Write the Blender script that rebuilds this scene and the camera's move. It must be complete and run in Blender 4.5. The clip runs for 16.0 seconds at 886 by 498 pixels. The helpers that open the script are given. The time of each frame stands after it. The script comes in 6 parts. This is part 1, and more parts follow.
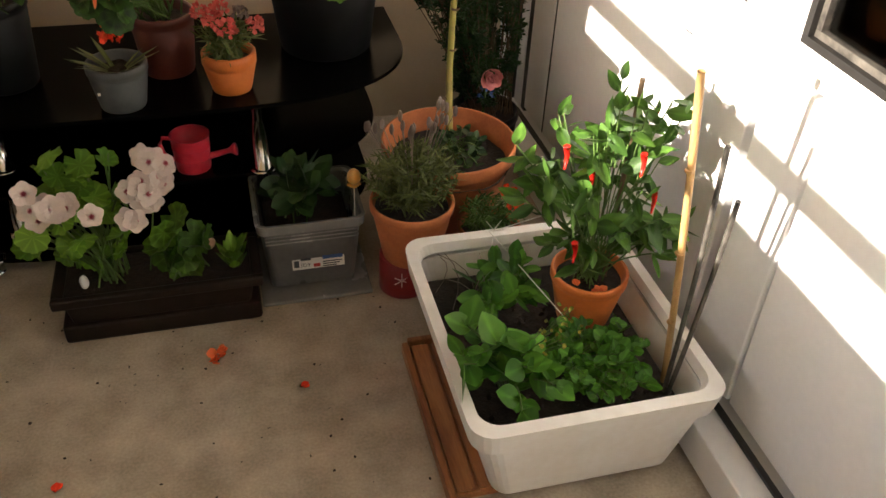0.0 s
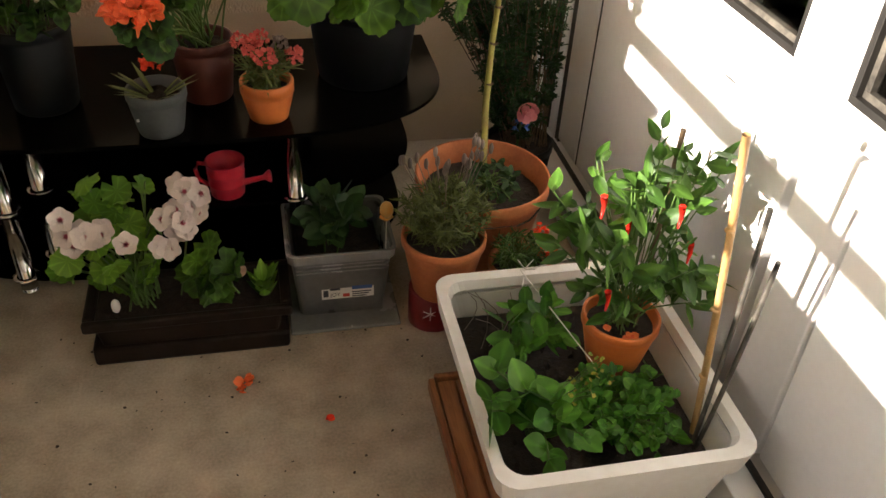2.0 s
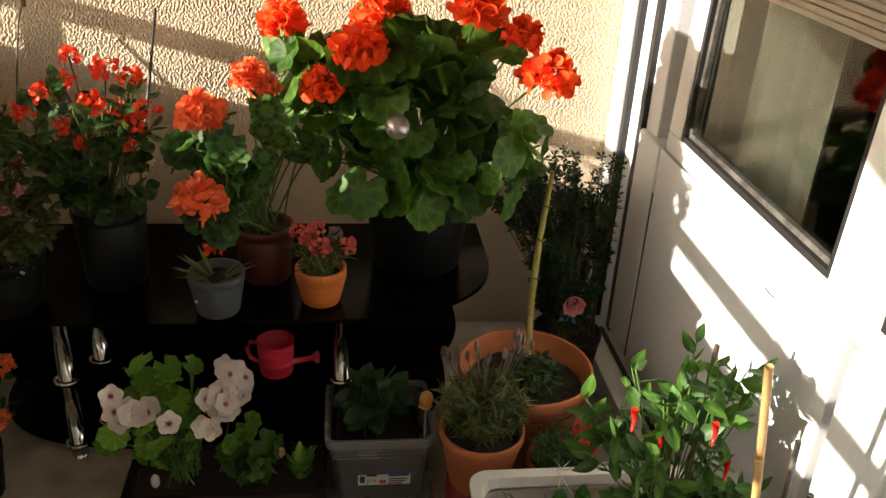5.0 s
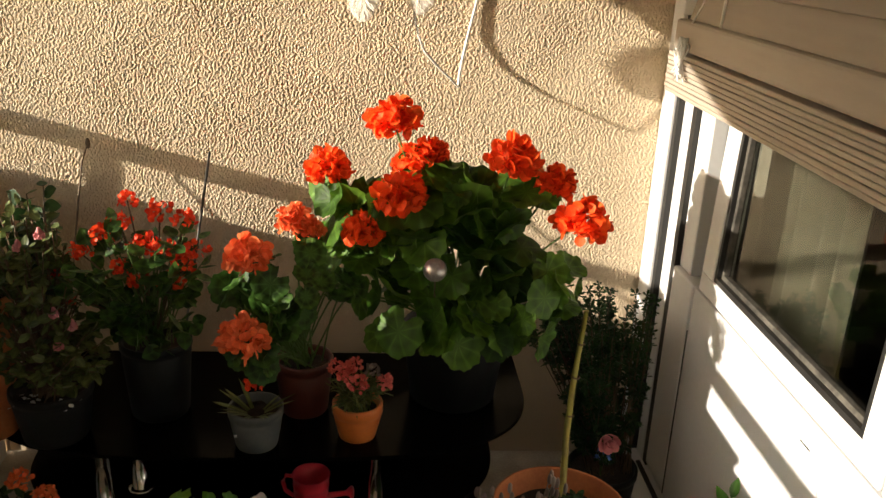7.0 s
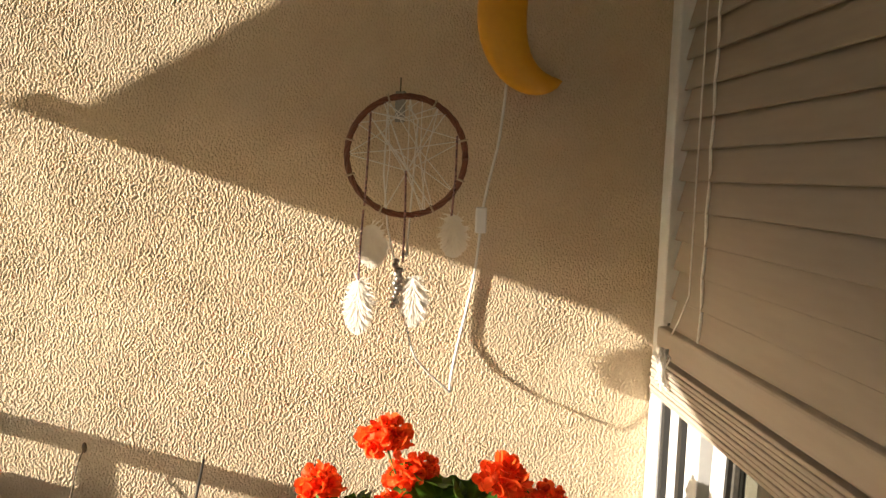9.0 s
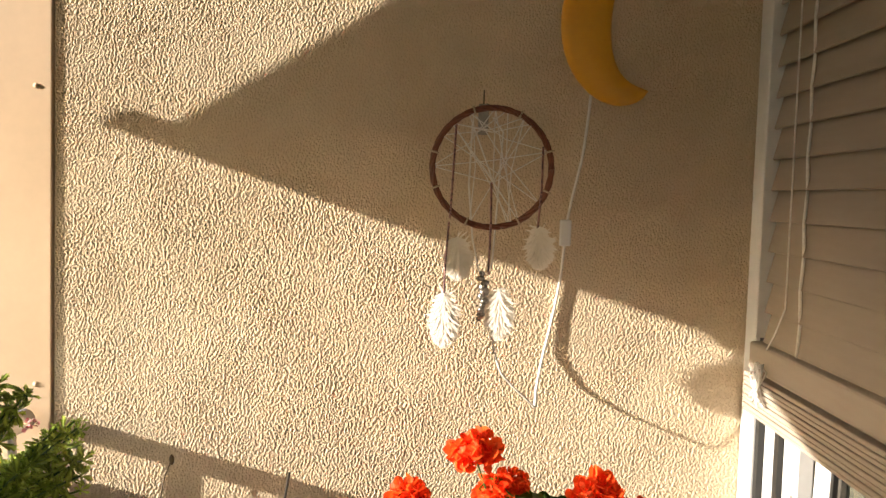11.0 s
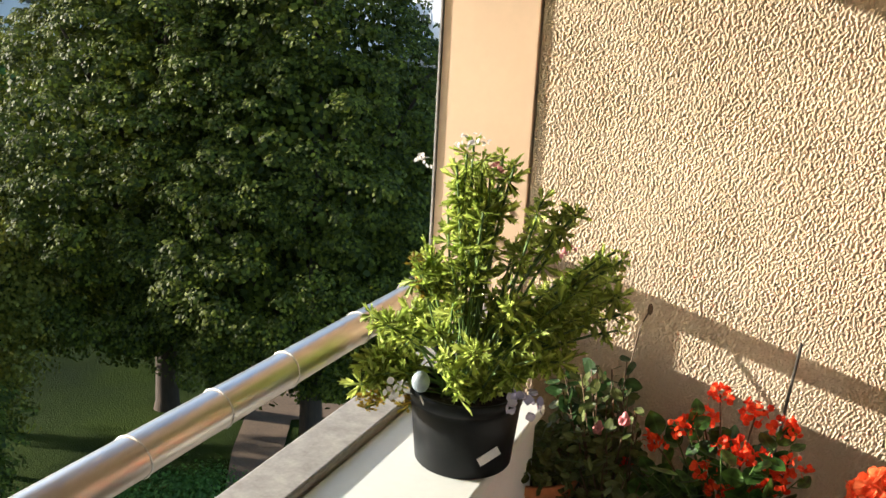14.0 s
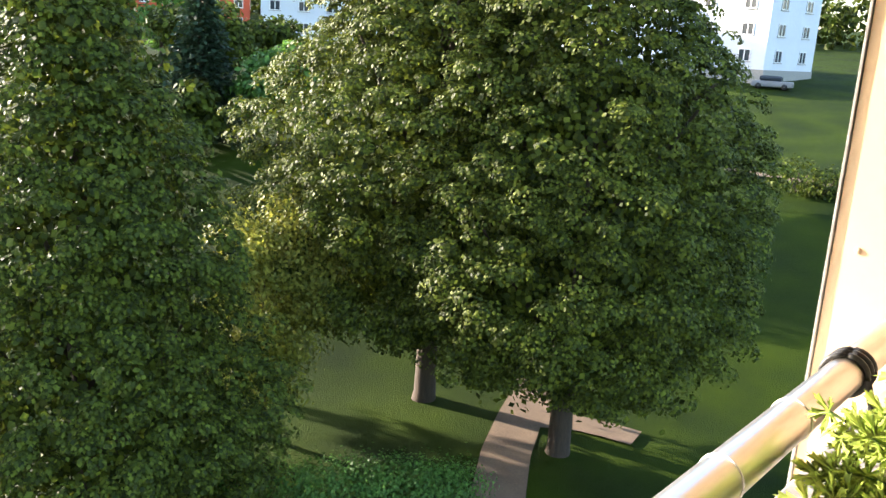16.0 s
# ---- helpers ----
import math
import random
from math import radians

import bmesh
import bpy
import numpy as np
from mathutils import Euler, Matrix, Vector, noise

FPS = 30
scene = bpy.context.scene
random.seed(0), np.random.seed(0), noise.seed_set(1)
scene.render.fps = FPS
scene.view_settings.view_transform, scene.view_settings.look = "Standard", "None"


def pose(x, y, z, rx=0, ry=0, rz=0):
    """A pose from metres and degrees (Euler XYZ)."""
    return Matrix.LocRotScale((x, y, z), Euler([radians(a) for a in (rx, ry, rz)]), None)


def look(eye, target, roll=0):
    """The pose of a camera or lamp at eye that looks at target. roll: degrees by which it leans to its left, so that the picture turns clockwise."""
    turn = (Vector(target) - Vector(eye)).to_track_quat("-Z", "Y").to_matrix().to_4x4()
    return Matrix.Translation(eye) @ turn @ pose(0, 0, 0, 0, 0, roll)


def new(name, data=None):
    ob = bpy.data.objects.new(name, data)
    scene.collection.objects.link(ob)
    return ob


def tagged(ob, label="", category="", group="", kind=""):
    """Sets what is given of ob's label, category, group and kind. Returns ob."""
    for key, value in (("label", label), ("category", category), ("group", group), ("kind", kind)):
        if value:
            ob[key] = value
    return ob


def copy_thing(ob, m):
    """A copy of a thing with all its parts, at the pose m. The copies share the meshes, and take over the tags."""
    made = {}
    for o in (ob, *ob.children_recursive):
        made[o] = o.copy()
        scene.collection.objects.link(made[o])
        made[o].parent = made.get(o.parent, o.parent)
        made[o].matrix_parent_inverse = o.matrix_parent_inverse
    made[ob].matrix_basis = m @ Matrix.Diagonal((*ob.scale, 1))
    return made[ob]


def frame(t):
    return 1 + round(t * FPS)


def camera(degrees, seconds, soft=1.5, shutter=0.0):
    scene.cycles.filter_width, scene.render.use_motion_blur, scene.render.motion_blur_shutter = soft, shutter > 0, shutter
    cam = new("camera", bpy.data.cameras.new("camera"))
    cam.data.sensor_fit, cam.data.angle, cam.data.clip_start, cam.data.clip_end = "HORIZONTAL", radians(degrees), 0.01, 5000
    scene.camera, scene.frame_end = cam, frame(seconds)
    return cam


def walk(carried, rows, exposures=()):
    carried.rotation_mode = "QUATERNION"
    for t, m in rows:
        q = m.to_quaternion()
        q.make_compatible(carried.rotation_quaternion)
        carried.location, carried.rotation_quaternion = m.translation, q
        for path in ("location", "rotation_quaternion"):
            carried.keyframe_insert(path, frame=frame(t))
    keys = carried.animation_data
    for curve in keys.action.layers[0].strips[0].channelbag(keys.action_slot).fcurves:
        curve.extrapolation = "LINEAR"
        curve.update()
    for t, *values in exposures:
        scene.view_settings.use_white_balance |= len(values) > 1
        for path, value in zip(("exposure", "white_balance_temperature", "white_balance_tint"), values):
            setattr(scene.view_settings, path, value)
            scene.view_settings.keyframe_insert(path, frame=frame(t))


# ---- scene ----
cam = camera(55.17, 16.0)
PATH = [
    (0, (0.103, -0.130, 1.344), (0.545, 1.398, 0.131), 2.78),
    (0.5, (0.096, -0.111, 1.351), (0.524, 1.417, 0.133), 4.02),
    (1, (0.072, -0.093, 1.365), (0.490, 1.445, 0.157), 4.38),
    (1.5, (0.088, -0.086, 1.383), (0.499, 1.455, 0.178), 4.14),
    (2, (0.096, -0.080, 1.391), (0.485, 1.469, 0.188), 3.71),
    (2.5, (0.104, -0.074, 1.402), (0.467, 1.486, 0.204), 3.20),
    (3, (0.119, -0.073, 1.422), (0.460, 1.505, 0.241), 2.77),
    (3.5, (0.135, -0.072, 1.441), (0.448, 1.540, 0.299), 3.17),
    (4, (0.158, -0.070, 1.465), (0.440, 1.597, 0.397), 2.80),
    (4.2, (0.165, -0.080, 1.468), (0.439, 1.611, 0.435), 2.99),
    (6.3, (0.150, -0.072, 1.549), (0.334, 1.765, 0.781), 3.03),
    (6.5, (0.151, -0.075, 1.564), (0.326, 1.768, 0.806), 3.10),
    (7, (0.162, -0.087, 1.586), (0.307, 1.785, 0.897), 2.62),
    (7.5, (0.165, -0.090, 1.635), (0.301, 1.822, 1.062), 2.50),
    (8, (0.177, -0.087, 1.705), (0.311, 1.860, 1.268), 2.50),
    (8.5, (0.176, -0.092, 1.756), (0.308, 1.880, 1.451), 2.38),
    (9, (0.181, -0.104, 1.809), (0.307, 1.885, 1.634), 2.23),
    (9.2, (0.190, -0.107, 1.830), (0.307, 1.885, 1.690), 2.14),
    (11.3, (0.067, -0.073, 1.751), (-0.009, 1.921, 1.628), 1.58),
    (11.5, (0.037, -0.063, 1.734), (-0.102, 1.926, 1.577), 1.44),
    (12, (-0.067, -0.037, 1.702), (-0.299, 1.938, 1.496), 2.85),
    (12.5, (-0.191, 0.024, 1.693), (-0.469, 1.987, 1.430), 3.87),
    (13, (-0.313, 0.083, 1.646), (-0.585, 2.025, 1.252), 4.80),
    (13.5, (-0.345, 0.116, 1.621), (-0.775, 2.022, 1.195), 4.30),
    (14, (-0.349, 0.145, 1.639), (-1.094, 1.941, 1.170), 3.10),
    (14.5, (-0.473, 0.165, 1.645), (-1.348, 1.898, 1.166), 3.53),
    (15, (-0.660, 0.181, 1.640), (-1.642, 1.858, 1.168), 3.32),
    (15.5, (-0.729, 0.228, 1.605), (-1.821, 1.834, 1.126), 3.90),
    (16, (-0.734, 0.297, 1.614), (-1.987, 1.778, 1.128), 3.47),
]
walk(cam, [(t, look(eye, target, roll)) for t, eye, target, roll in PATH],
     [(0.0, 2.3, 6150, 13), (2.0, 2.25, 6100, 12), (3.0, 2.2, 5900, 9), (4.0, 2.12, 5850, 9), (6.5, 1.12, 6250, 8), (9.0, 1.5, 6300, 9), (12.5, 1.52, 6000, 10), (13.5, 1.5, 5950, 10), (14.5, 1.7, 5950, 10), (15.0, 2.05, 5950, 11), (15.5, 2.45, 6050, 12), (16.0, 2.62, 6150, 13)])

# ---- world, sun, exposure ----
SUN = Vector((1.0, 0.22, -0.25))
world = bpy.data.worlds.new("sky")
scene.world = world
world.use_nodes = True
sky = world.node_tree.nodes.new("ShaderNodeTexSky")
sky.sky_type = 'NISHITA'
sky.sun_disc = False
sky.sun_elevation = math.atan2(0.25, math.hypot(1, 0.22))
sky.sun_rotation = math.atan2(-1.0, -0.22)
sky.dust_density = 1.5
world.node_tree.links.new(sky.outputs[0], world.node_tree.nodes["Background"].inputs[0])
world.node_tree.nodes["Background"].inputs[1].default_value = 0.15
sun = new("sun", bpy.data.lights.new("sun", "SUN"))
sun.data.energy = 5.0
sun.data.angle = radians(0.5)
sun.data.color = (1.0, 0.87, 0.70)
sun.matrix_world = look((0, 0, 6), Vector((0, 0, 6)) + SUN)


# ---- materials ----
def links(m):
    return m.node_tree.nodes, m.node_tree.links


def surf(name, c, c2=None, scale=20.0, fine=200.0, rough=0.6, bump=0.2, dist=0.002, metal=0.0, stretch=(1, 1, 1), trans=0.0, coat=0.0, rand=0.0, detail=6.0):
    """A surface that varies between two colours at two scales, with fine relief."""
    m = bpy.data.materials.new(name)
    m.use_nodes = True
    n, l = links(m)
    p = n["Principled BSDF"]
    c2 = c2 or tuple(v * 0.78 for v in c)
    tc = n.new("ShaderNodeTexCoord")
    mp = n.new("ShaderNodeMapping")
    mp.inputs["Scale"].default_value = stretch
    l.new(tc.outputs["Object"], mp.inputs[0])
    n1, n2 = n.new("ShaderNodeTexNoise"), n.new("ShaderNodeTexNoise")
    n1.inputs["Scale"].default_value, n2.inputs["Scale"].default_value = scale, fine
    n1.inputs["Detail"].default_value = detail
    for t in (n1, n2):
        l.new(mp.outputs[0], t.inputs[0])
    add = n.new("ShaderNodeMath")
    add.operation = 'MULTIPLY_ADD'
    add.inputs[1].default_value = 0.45
    l.new(n2.outputs[0], add.inputs[0])
    l.new(n1.outputs[0], add.inputs[2])
    ramp = n.new("ShaderNodeMapRange")
    ramp.inputs[1].default_value, ramp.inputs[2].default_value = 0.5, 0.95
    l.new(add.outputs[0], ramp.inputs[0])
    mix = n.new("ShaderNodeMix")
    mix.data_type = 'RGBA'
    mix.inputs[6].default_value, mix.inputs[7].default_value = (*c2, 1), (*c, 1)
    l.new(ramp.outputs[0], mix.inputs[0])
    out = mix.outputs[2]
    if rand:
        oi = n.new("ShaderNodeObjectInfo")
        geo = n.new("ShaderNodeNewGeometry")
        s = n.new("ShaderNodeMath")
        l.new(oi.outputs["Random"], s.inputs[0]), l.new(geo.outputs["Random Per Island"], s.inputs[1])
        fr = n.new("ShaderNodeMath")
        fr.operation = 'FRACT'
        l.new(s.outputs[0], fr.inputs[0])
        mr = n.new("ShaderNodeMapRange")
        mr.inputs[3].default_value, mr.inputs[4].default_value = 1 - rand, 1 + rand
        l.new(fr.outputs[0], mr.inputs[0])
        hs = n.new("ShaderNodeHueSaturation")
        l.new(mr.outputs[0], hs.inputs["Value"])
        l.new(out, hs.inputs["Color"])
        out = hs.outputs[0]
    l.new(out, p.inputs["Base Color"])
    rr = n.new("ShaderNodeMapRange")
    rr.inputs[3].default_value, rr.inputs[4].default_value = max(rough - 0.1, 0.02), min(rough + 0.1, 1)
    l.new(n1.outputs[0], rr.inputs[0])
    l.new(rr.outputs[0], p.inputs["Roughness"])
    p.inputs["Metallic"].default_value = metal
    p.inputs["Coat Weight"].default_value = coat
    if bump:
        b = n.new("ShaderNodeBump")
        b.inputs["Strength"].default_value, b.inputs["Distance"].default_value = bump, dist
        l.new(add.outputs[0], b.inputs["Height"])
        l.new(b.outputs[0], p.inputs["Normal"])
    if trans:
        t = n.new("ShaderNodeBsdfTranslucent")
        l.new(out, t.inputs[0])
        ms = n.new("ShaderNodeMixShader")
        ms.inputs[0].default_value = trans
        l.new(p.outputs[0], ms.inputs[1]), l.new(t.outputs[0], ms.inputs[2])
        l.new(ms.outputs[0], n["Material Output"].inputs[0])
    return m


def leafy(name, c, c2, vein=0.35, zone=0.0, ribs=7.0, rough=0.45, trans=0.3, rand=0.3, spot=None):
    """A leaf or petal: colour by leaf, veins that fan from the stalk, a darker ring (zone) and, on petals, a spot."""
    m = bpy.data.materials.new(name)
    m.use_nodes = True
    n, l = links(m)
    p = n["Principled BSDF"]

    def math_(op, a, b=None):
        q = n.new("ShaderNodeMath")
        q.operation = op
        for i, v in enumerate((a, b)):
            if v is None:
                continue
            if isinstance(v, (int, float)):
                q.inputs[i].default_value = v
            else:
                l.new(v, q.inputs[i])
        return q.outputs[0]
    uv = n.new("ShaderNodeUVMap")
    sep = n.new("ShaderNodeSeparateXYZ")
    l.new(uv.outputs[0], sep.inputs[0])
    x, y = math_('SUBTRACT', sep.outputs[0], 0.5), math_('SUBTRACT', sep.outputs[1], 0.5)
    r = math_('SQRT', math_('ADD', math_('MULTIPLY', x, x), math_('MULTIPLY', y, y)))
    a = math_('ARCTAN2', x, y)
    fan = math_('POWER', math_('ABSOLUTE', math_('COSINE', math_('MULTIPLY', a, ribs / 2))), 14.0)
    oi, geo = n.new("ShaderNodeObjectInfo"), n.new("ShaderNodeNewGeometry")
    fr = math_('FRACT', math_('ADD', oi.outputs["Random"], geo.outputs["Random Per Island"]))
    tc = n.new("ShaderNodeTexCoord")
    nz = n.new("ShaderNodeTexNoise")
    nz.inputs["Scale"].default_value = 60
    l.new(tc.outputs["Object"], nz.inputs[0])
    mix = n.new("ShaderNodeMix")
    mix.data_type = 'RGBA'
    mix.inputs[6].default_value, mix.inputs[7].default_value = (*c, 1), (*c2, 1)
    l.new(math_('ADD', math_('MULTIPLY', fr, 0.8), math_('MULTIPLY', math_('SUBTRACT', nz.outputs[0], 0.4), 0.5)), mix.inputs[0])
    val = math_('ADD', math_('MULTIPLY', fan, vein), 1.0)
    if zone:
        ring = math_('SUBTRACT', 1.0, math_('MULTIPLY', math_('ABSOLUTE', math_('SUBTRACT', r, 0.27)), 9.0))
        val = math_('SUBTRACT', val, math_('MULTIPLY', math_('MAXIMUM', ring, 0.0), zone))
    val = math_('MULTIPLY', val, math_('ADD', 1 - rand / 2, math_('MULTIPLY', fr, rand)))
    hs = n.new("ShaderNodeHueSaturation")
    l.new(val, hs.inputs["Value"]), l.new(mix.outputs[2], hs.inputs["Color"])
    out = hs.outputs[0]
    if spot:
        mk = n.new("ShaderNodeMix")
        mk.data_type = 'RGBA'
        l.new(out, mk.inputs[6])
        mk.inputs[7].default_value = (*spot, 1)
        dx, dy = x, math_('SUBTRACT', y, 0.02)
        d = math_('SQRT', math_('ADD', math_('MULTIPLY', math_('MULTIPLY', dx, dx), 2.2), math_('MULTIPLY', dy, dy)))
        cl = n.new("ShaderNodeMapRange")
        cl.inputs[1].default_value, cl.inputs[2].default_value, cl.inputs[3].default_value, cl.inputs[4].default_value = 0.05, 0.13, 1.0, 0.0
        l.new(d, cl.inputs[0])
        l.new(cl.outputs[0], mk.inputs[0])
        out = mk.outputs[2]
    l.new(out, p.inputs["Base Color"])
    p.inputs["Roughness"].default_value = rough
    p.inputs["Specular IOR Level"].default_value = 0.28
    b = n.new("ShaderNodeBump")
    b.inputs["Strength"].default_value, b.inputs["Distance"].default_value = 0.4, 0.001
    l.new(math_('ADD', fan, nz.outputs[0]), b.inputs["Height"])
    l.new(b.outputs[0], p.inputs["Normal"])
    t = n.new("ShaderNodeBsdfTranslucent")
    l.new(out, t.inputs[0])
    ms = n.new("ShaderNodeMixShader")
    ms.inputs[0].default_value = trans
    l.new(p.outputs[0], ms.inputs[1]), l.new(t.outputs[0], ms.inputs[2])
    l.new(ms.outputs[0], n["Material Output"].inputs[0])
    return m


def glass(name, c=(0.9, 0.95, 0.95), rough=0.0, mixin=0.0):
    m = bpy.data.materials.new(name)
    m.use_nodes = True
    n, l = links(m)
    p = n["Principled BSDF"]
    p.inputs["Base Color"].default_value = (*c, 1)
    p.inputs["Roughness"].default_value = rough
    p.inputs["Transmission Weight"].default_value = 1.0 - mixin
    p.inputs["IOR"].default_value = 1.45
    return m


M_CONCRETE = surf("concrete", (0.48, 0.415, 0.325), (0.26, 0.22, 0.165), 9, 160, 0.85, 0.5, 0.003)
M_STUCCO = surf("cream_stucco", (0.68, 0.555, 0.395), (0.58, 0.465, 0.325), 5, 330, 0.9, 0.5, 0.0014)
M_PANEL = surf("peach_panel", (0.66, 0.49, 0.325), (0.60, 0.445, 0.295), 3, 40, 0.5, 0.05, 0.001)
M_WHITE = surf("white_plastic", (0.76, 0.76, 0.76), (0.69, 0.69, 0.69), 4, 60, 0.35, 0.04, 0.001)
M_PLANTER = surf("white_planter_plastic", (0.80, 0.79, 0.76), (0.70, 0.67, 0.61), 6, 45, 0.45, 0.1, 0.001)
M_LEDGE = surf("pale_board", (0.74, 0.78, 0.75), (0.68, 0.72, 0.69), 3, 80, 0.4, 0.05, 0.001)
M_GASKET = surf("black_rubber", (0.012, 0.011, 0.010), None, 30, 200, 0.5, 0.1, 0.001)
M_SLAT = surf("beige_slat", (0.38, 0.32, 0.26), (0.32, 0.265, 0.21), 3, 50, 0.55, 0.05, 0.001, stretch=(1, 0.15, 1))
M_BLACKGLASS = surf("black_glass", (0.002, 0.002, 0.002), None, 8, 80, 0.2, 0.0)
M_BLACKGLASS.node_tree.nodes["Principled BSDF"].inputs["Specular IOR Level"].default_value = 0.05
M_CHROME = surf("chrome", (0.75, 0.74, 0.72), (0.6, 0.59, 0.57), 10, 90, 0.14, 0.02, 0.0005, metal=1.0)
M_RAIL = surf("brushed_steel", (0.78, 0.72, 0.66), (0.62, 0.55, 0.48), 14, 160, 0.34, 0.1, 0.0008, metal=1.0, stretch=(1, 0.1, 1))
M_CAP = surf("weathered_zinc", (0.34, 0.33, 0.30), (0.20, 0.19, 0.175), 25, 150, 0.65, 0.3, 0.001)
M_PARAPET = surf("painted_parapet", (0.62, 0.58, 0.50), (0.5, 0.46, 0.4), 6, 90, 0.8, 0.2, 0.002)
M_TERRA = surf("terracotta", (0.50, 0.17, 0.055), (0.34, 0.10, 0.03), 14, 120, 0.7, 0.15, 0.001)
M_BROWNRED = surf("red_brown_plastic", (0.10, 0.022, 0.012), (0.07, 0.015, 0.008), 14, 100, 0.5, 0.08, 0.001)
M_ORANGE = surf("orange_plastic", (0.60, 0.17, 0.03), (0.50, 0.13, 0.025), 14, 100, 0.5, 0.08, 0.001)
M_GREYPOT = surf("grey_plastic", (0.085, 0.093, 0.09), (0.06, 0.065, 0.063), 18, 120, 0.5, 0.1, 0.001)
M_BLACKPOT = surf("black_plastic", (0.008, 0.009, 0.009), (0.005, 0.005, 0.006), 18, 120, 0.5, 0.1, 0.001)
M_DARKPOT = surf("anthracite_plastic", (0.011, 0.013, 0.014), (0.007, 0.008, 0.009), 18, 120, 0.45, 0.1, 0.001)
M_BROWNBOX = surf("brown_plastic", (0.018, 0.011, 0.008), (0.010, 0.006, 0.004), 20, 140, 0.45, 0.15, 0.001)
for _m in (M_BLACKPOT, M_DARKPOT, M_BROWNBOX):
    _m.node_tree.nodes["Principled BSDF"].inputs["Specular IOR Level"].default_value = 0.2
M_SOIL = surf("dark_soil", (0.035, 0.022, 0.014), (0.010, 0.007, 0.005), 60, 260, 0.95, 1.0, 0.008)
M_WOOD = surf("oiled_wood", (0.36, 0.16, 0.055), (0.17, 0.06, 0.018), 9, 60, 0.5, 0.25, 0.001, stretch=(6, 0.5, 6))
M_BAMBOO = surf("bamboo", (0.50, 0.32, 0.13), (0.34, 0.19, 0.07), 20, 130, 0.5, 0.2, 0.001, stretch=(3, 3, 0.4))
M_STICK = surf("dark_stick", (0.10, 0.09, 0.075), (0.018, 0.016, 0.013), 26, 100, 0.6, 0.3, 0.001)
M_REDTIN = surf("red_tin", (0.22, 0.012, 0.016), (0.15, 0.008, 0.011), 14, 90, 0.35, 0.05, 0.001)
M_CAN = surf("red_enamel", (0.62, 0.035, 0.06), (0.52, 0.025, 0.05), 14, 90, 0.35, 0.05, 0.001)
M_MOON = surf("yellow_plastic", (0.72, 0.36, 0.015), (0.66, 0.31, 0.012), 6, 60, 0.35, 0.03, 0.001)
M_WILLOW = surf("red_willow", (0.20, 0.06, 0.03), (0.10, 0.028, 0.014), 40, 160, 0.5, 0.4, 0.001)
M_CORD = surf("white_cord", (0.84, 0.82, 0.78), None, 60, 300, 0.6, 0.2, 0.0005)
M_THREAD = surf("raw_thread", (0.56, 0.46, 0.32), None, 60, 300, 0.8, 0.2, 0.0005)
M_BEADS = surf("mixed_beads", (0.42, 0.20, 0.17), (0.02, 0.02, 0.05), 210, 400, 0.3, 0.1, 0.0005, detail=0)
M_FEATHER = surf("white_feather", (0.86, 0.82, 0.76), (0.80, 0.75, 0.68), 30, 300, 0.9, 0.2, 0.001, trans=0.5)
M_CHARM = surf("tarnished_silver", (0.5, 0.47, 0.42), (0.12, 0.1, 0.08), 90, 300, 0.35, 0.5, 0.002, metal=0.8)
M_SILVER = surf("silver_glitter", (0.55, 0.50, 0.47), (0.36, 0.32, 0.30), 90, 400, 0.35, 0.4, 0.001, metal=0.7)
M_EGG = surf("painted_egg", (0.62, 0.25, 0.02), (0.52, 0.30, 0.08), 60, 200, 0.4, 0.1, 0.001)
M_EGG2 = surf("speckled_egg", (0.46, 0.27, 0.18), (0.34, 0.18, 0.11), 90, 200, 0.45, 0.1, 0.001)
M_EGG3 = surf("blue_speckled_egg", (0.30, 0.36, 0.38), (0.20, 0.25, 0.28), 90, 260, 0.45, 0.1, 0.001)
M_STEM = surf("green_stem", (0.10, 0.19, 0.035), (0.07, 0.12, 0.025), 30, 160, 0.6, 0.1, 0.001)
M_WOODSTEM = surf("woody_stem", (0.14, 0.09, 0.045), (0.08, 0.05, 0.025), 30, 160, 0.7, 0.3, 0.001)
M_CANE = surf("yellow_cane", (0.30, 0.28, 0.04), (0.20, 0.14, 0.03), 18, 120, 0.55, 0.2, 0.001)
M_LABEL = surf("paper_label", (0.74, 0.73, 0.70), None, 20, 200, 0.6, 0.05, 0.0005)
M_INK = surf("dark_ink", (0.03, 0.035, 0.05), None, 20, 200, 0.6, 0.0)
M_BLUE = surf("blue_print", (0.05, 0.12, 0.36), None, 20, 200, 0.5, 0.0)
M_REDPRINT = surf("red_print", (0.55, 0.05, 0.04), None, 20, 200, 0.5, 0.0)
M_GLASS = glass("window_glass", (0.55, 0.58, 0.52))
M_CLEAR = surf("clear_plastic", (0.26, 0.265, 0.265), (0.20, 0.205, 0.205), 12, 90, 0.25, 0.05, 0.001)
_n, _l = links(M_CLEAR)
_n["Principled BSDF"].inputs["Transmission Weight"].default_value = 0.12
M_SMOKY = surf("smoky_plastic", (0.13, 0.13, 0.128), (0.09, 0.09, 0.088), 12, 90, 0.3, 0.05, 0.001)
M_CURTAIN = surf("net_curtain", (0.22, 0.20, 0.165), (0.15, 0.14, 0.115), 40, 200, 0.9, 0.2, 0.002)
M_BROWNNET = surf("brown_lace", (0.34, 0.27, 0.19), (0.07, 0.05, 0.032), 70, 240, 0.9, 0.2, 0.002, detail=1.0)
M_ROOM = surf("darkened_room", (0.06, 0.05, 0.04), (0.04, 0.035, 0.027), 3, 30, 0.8, 0.05)
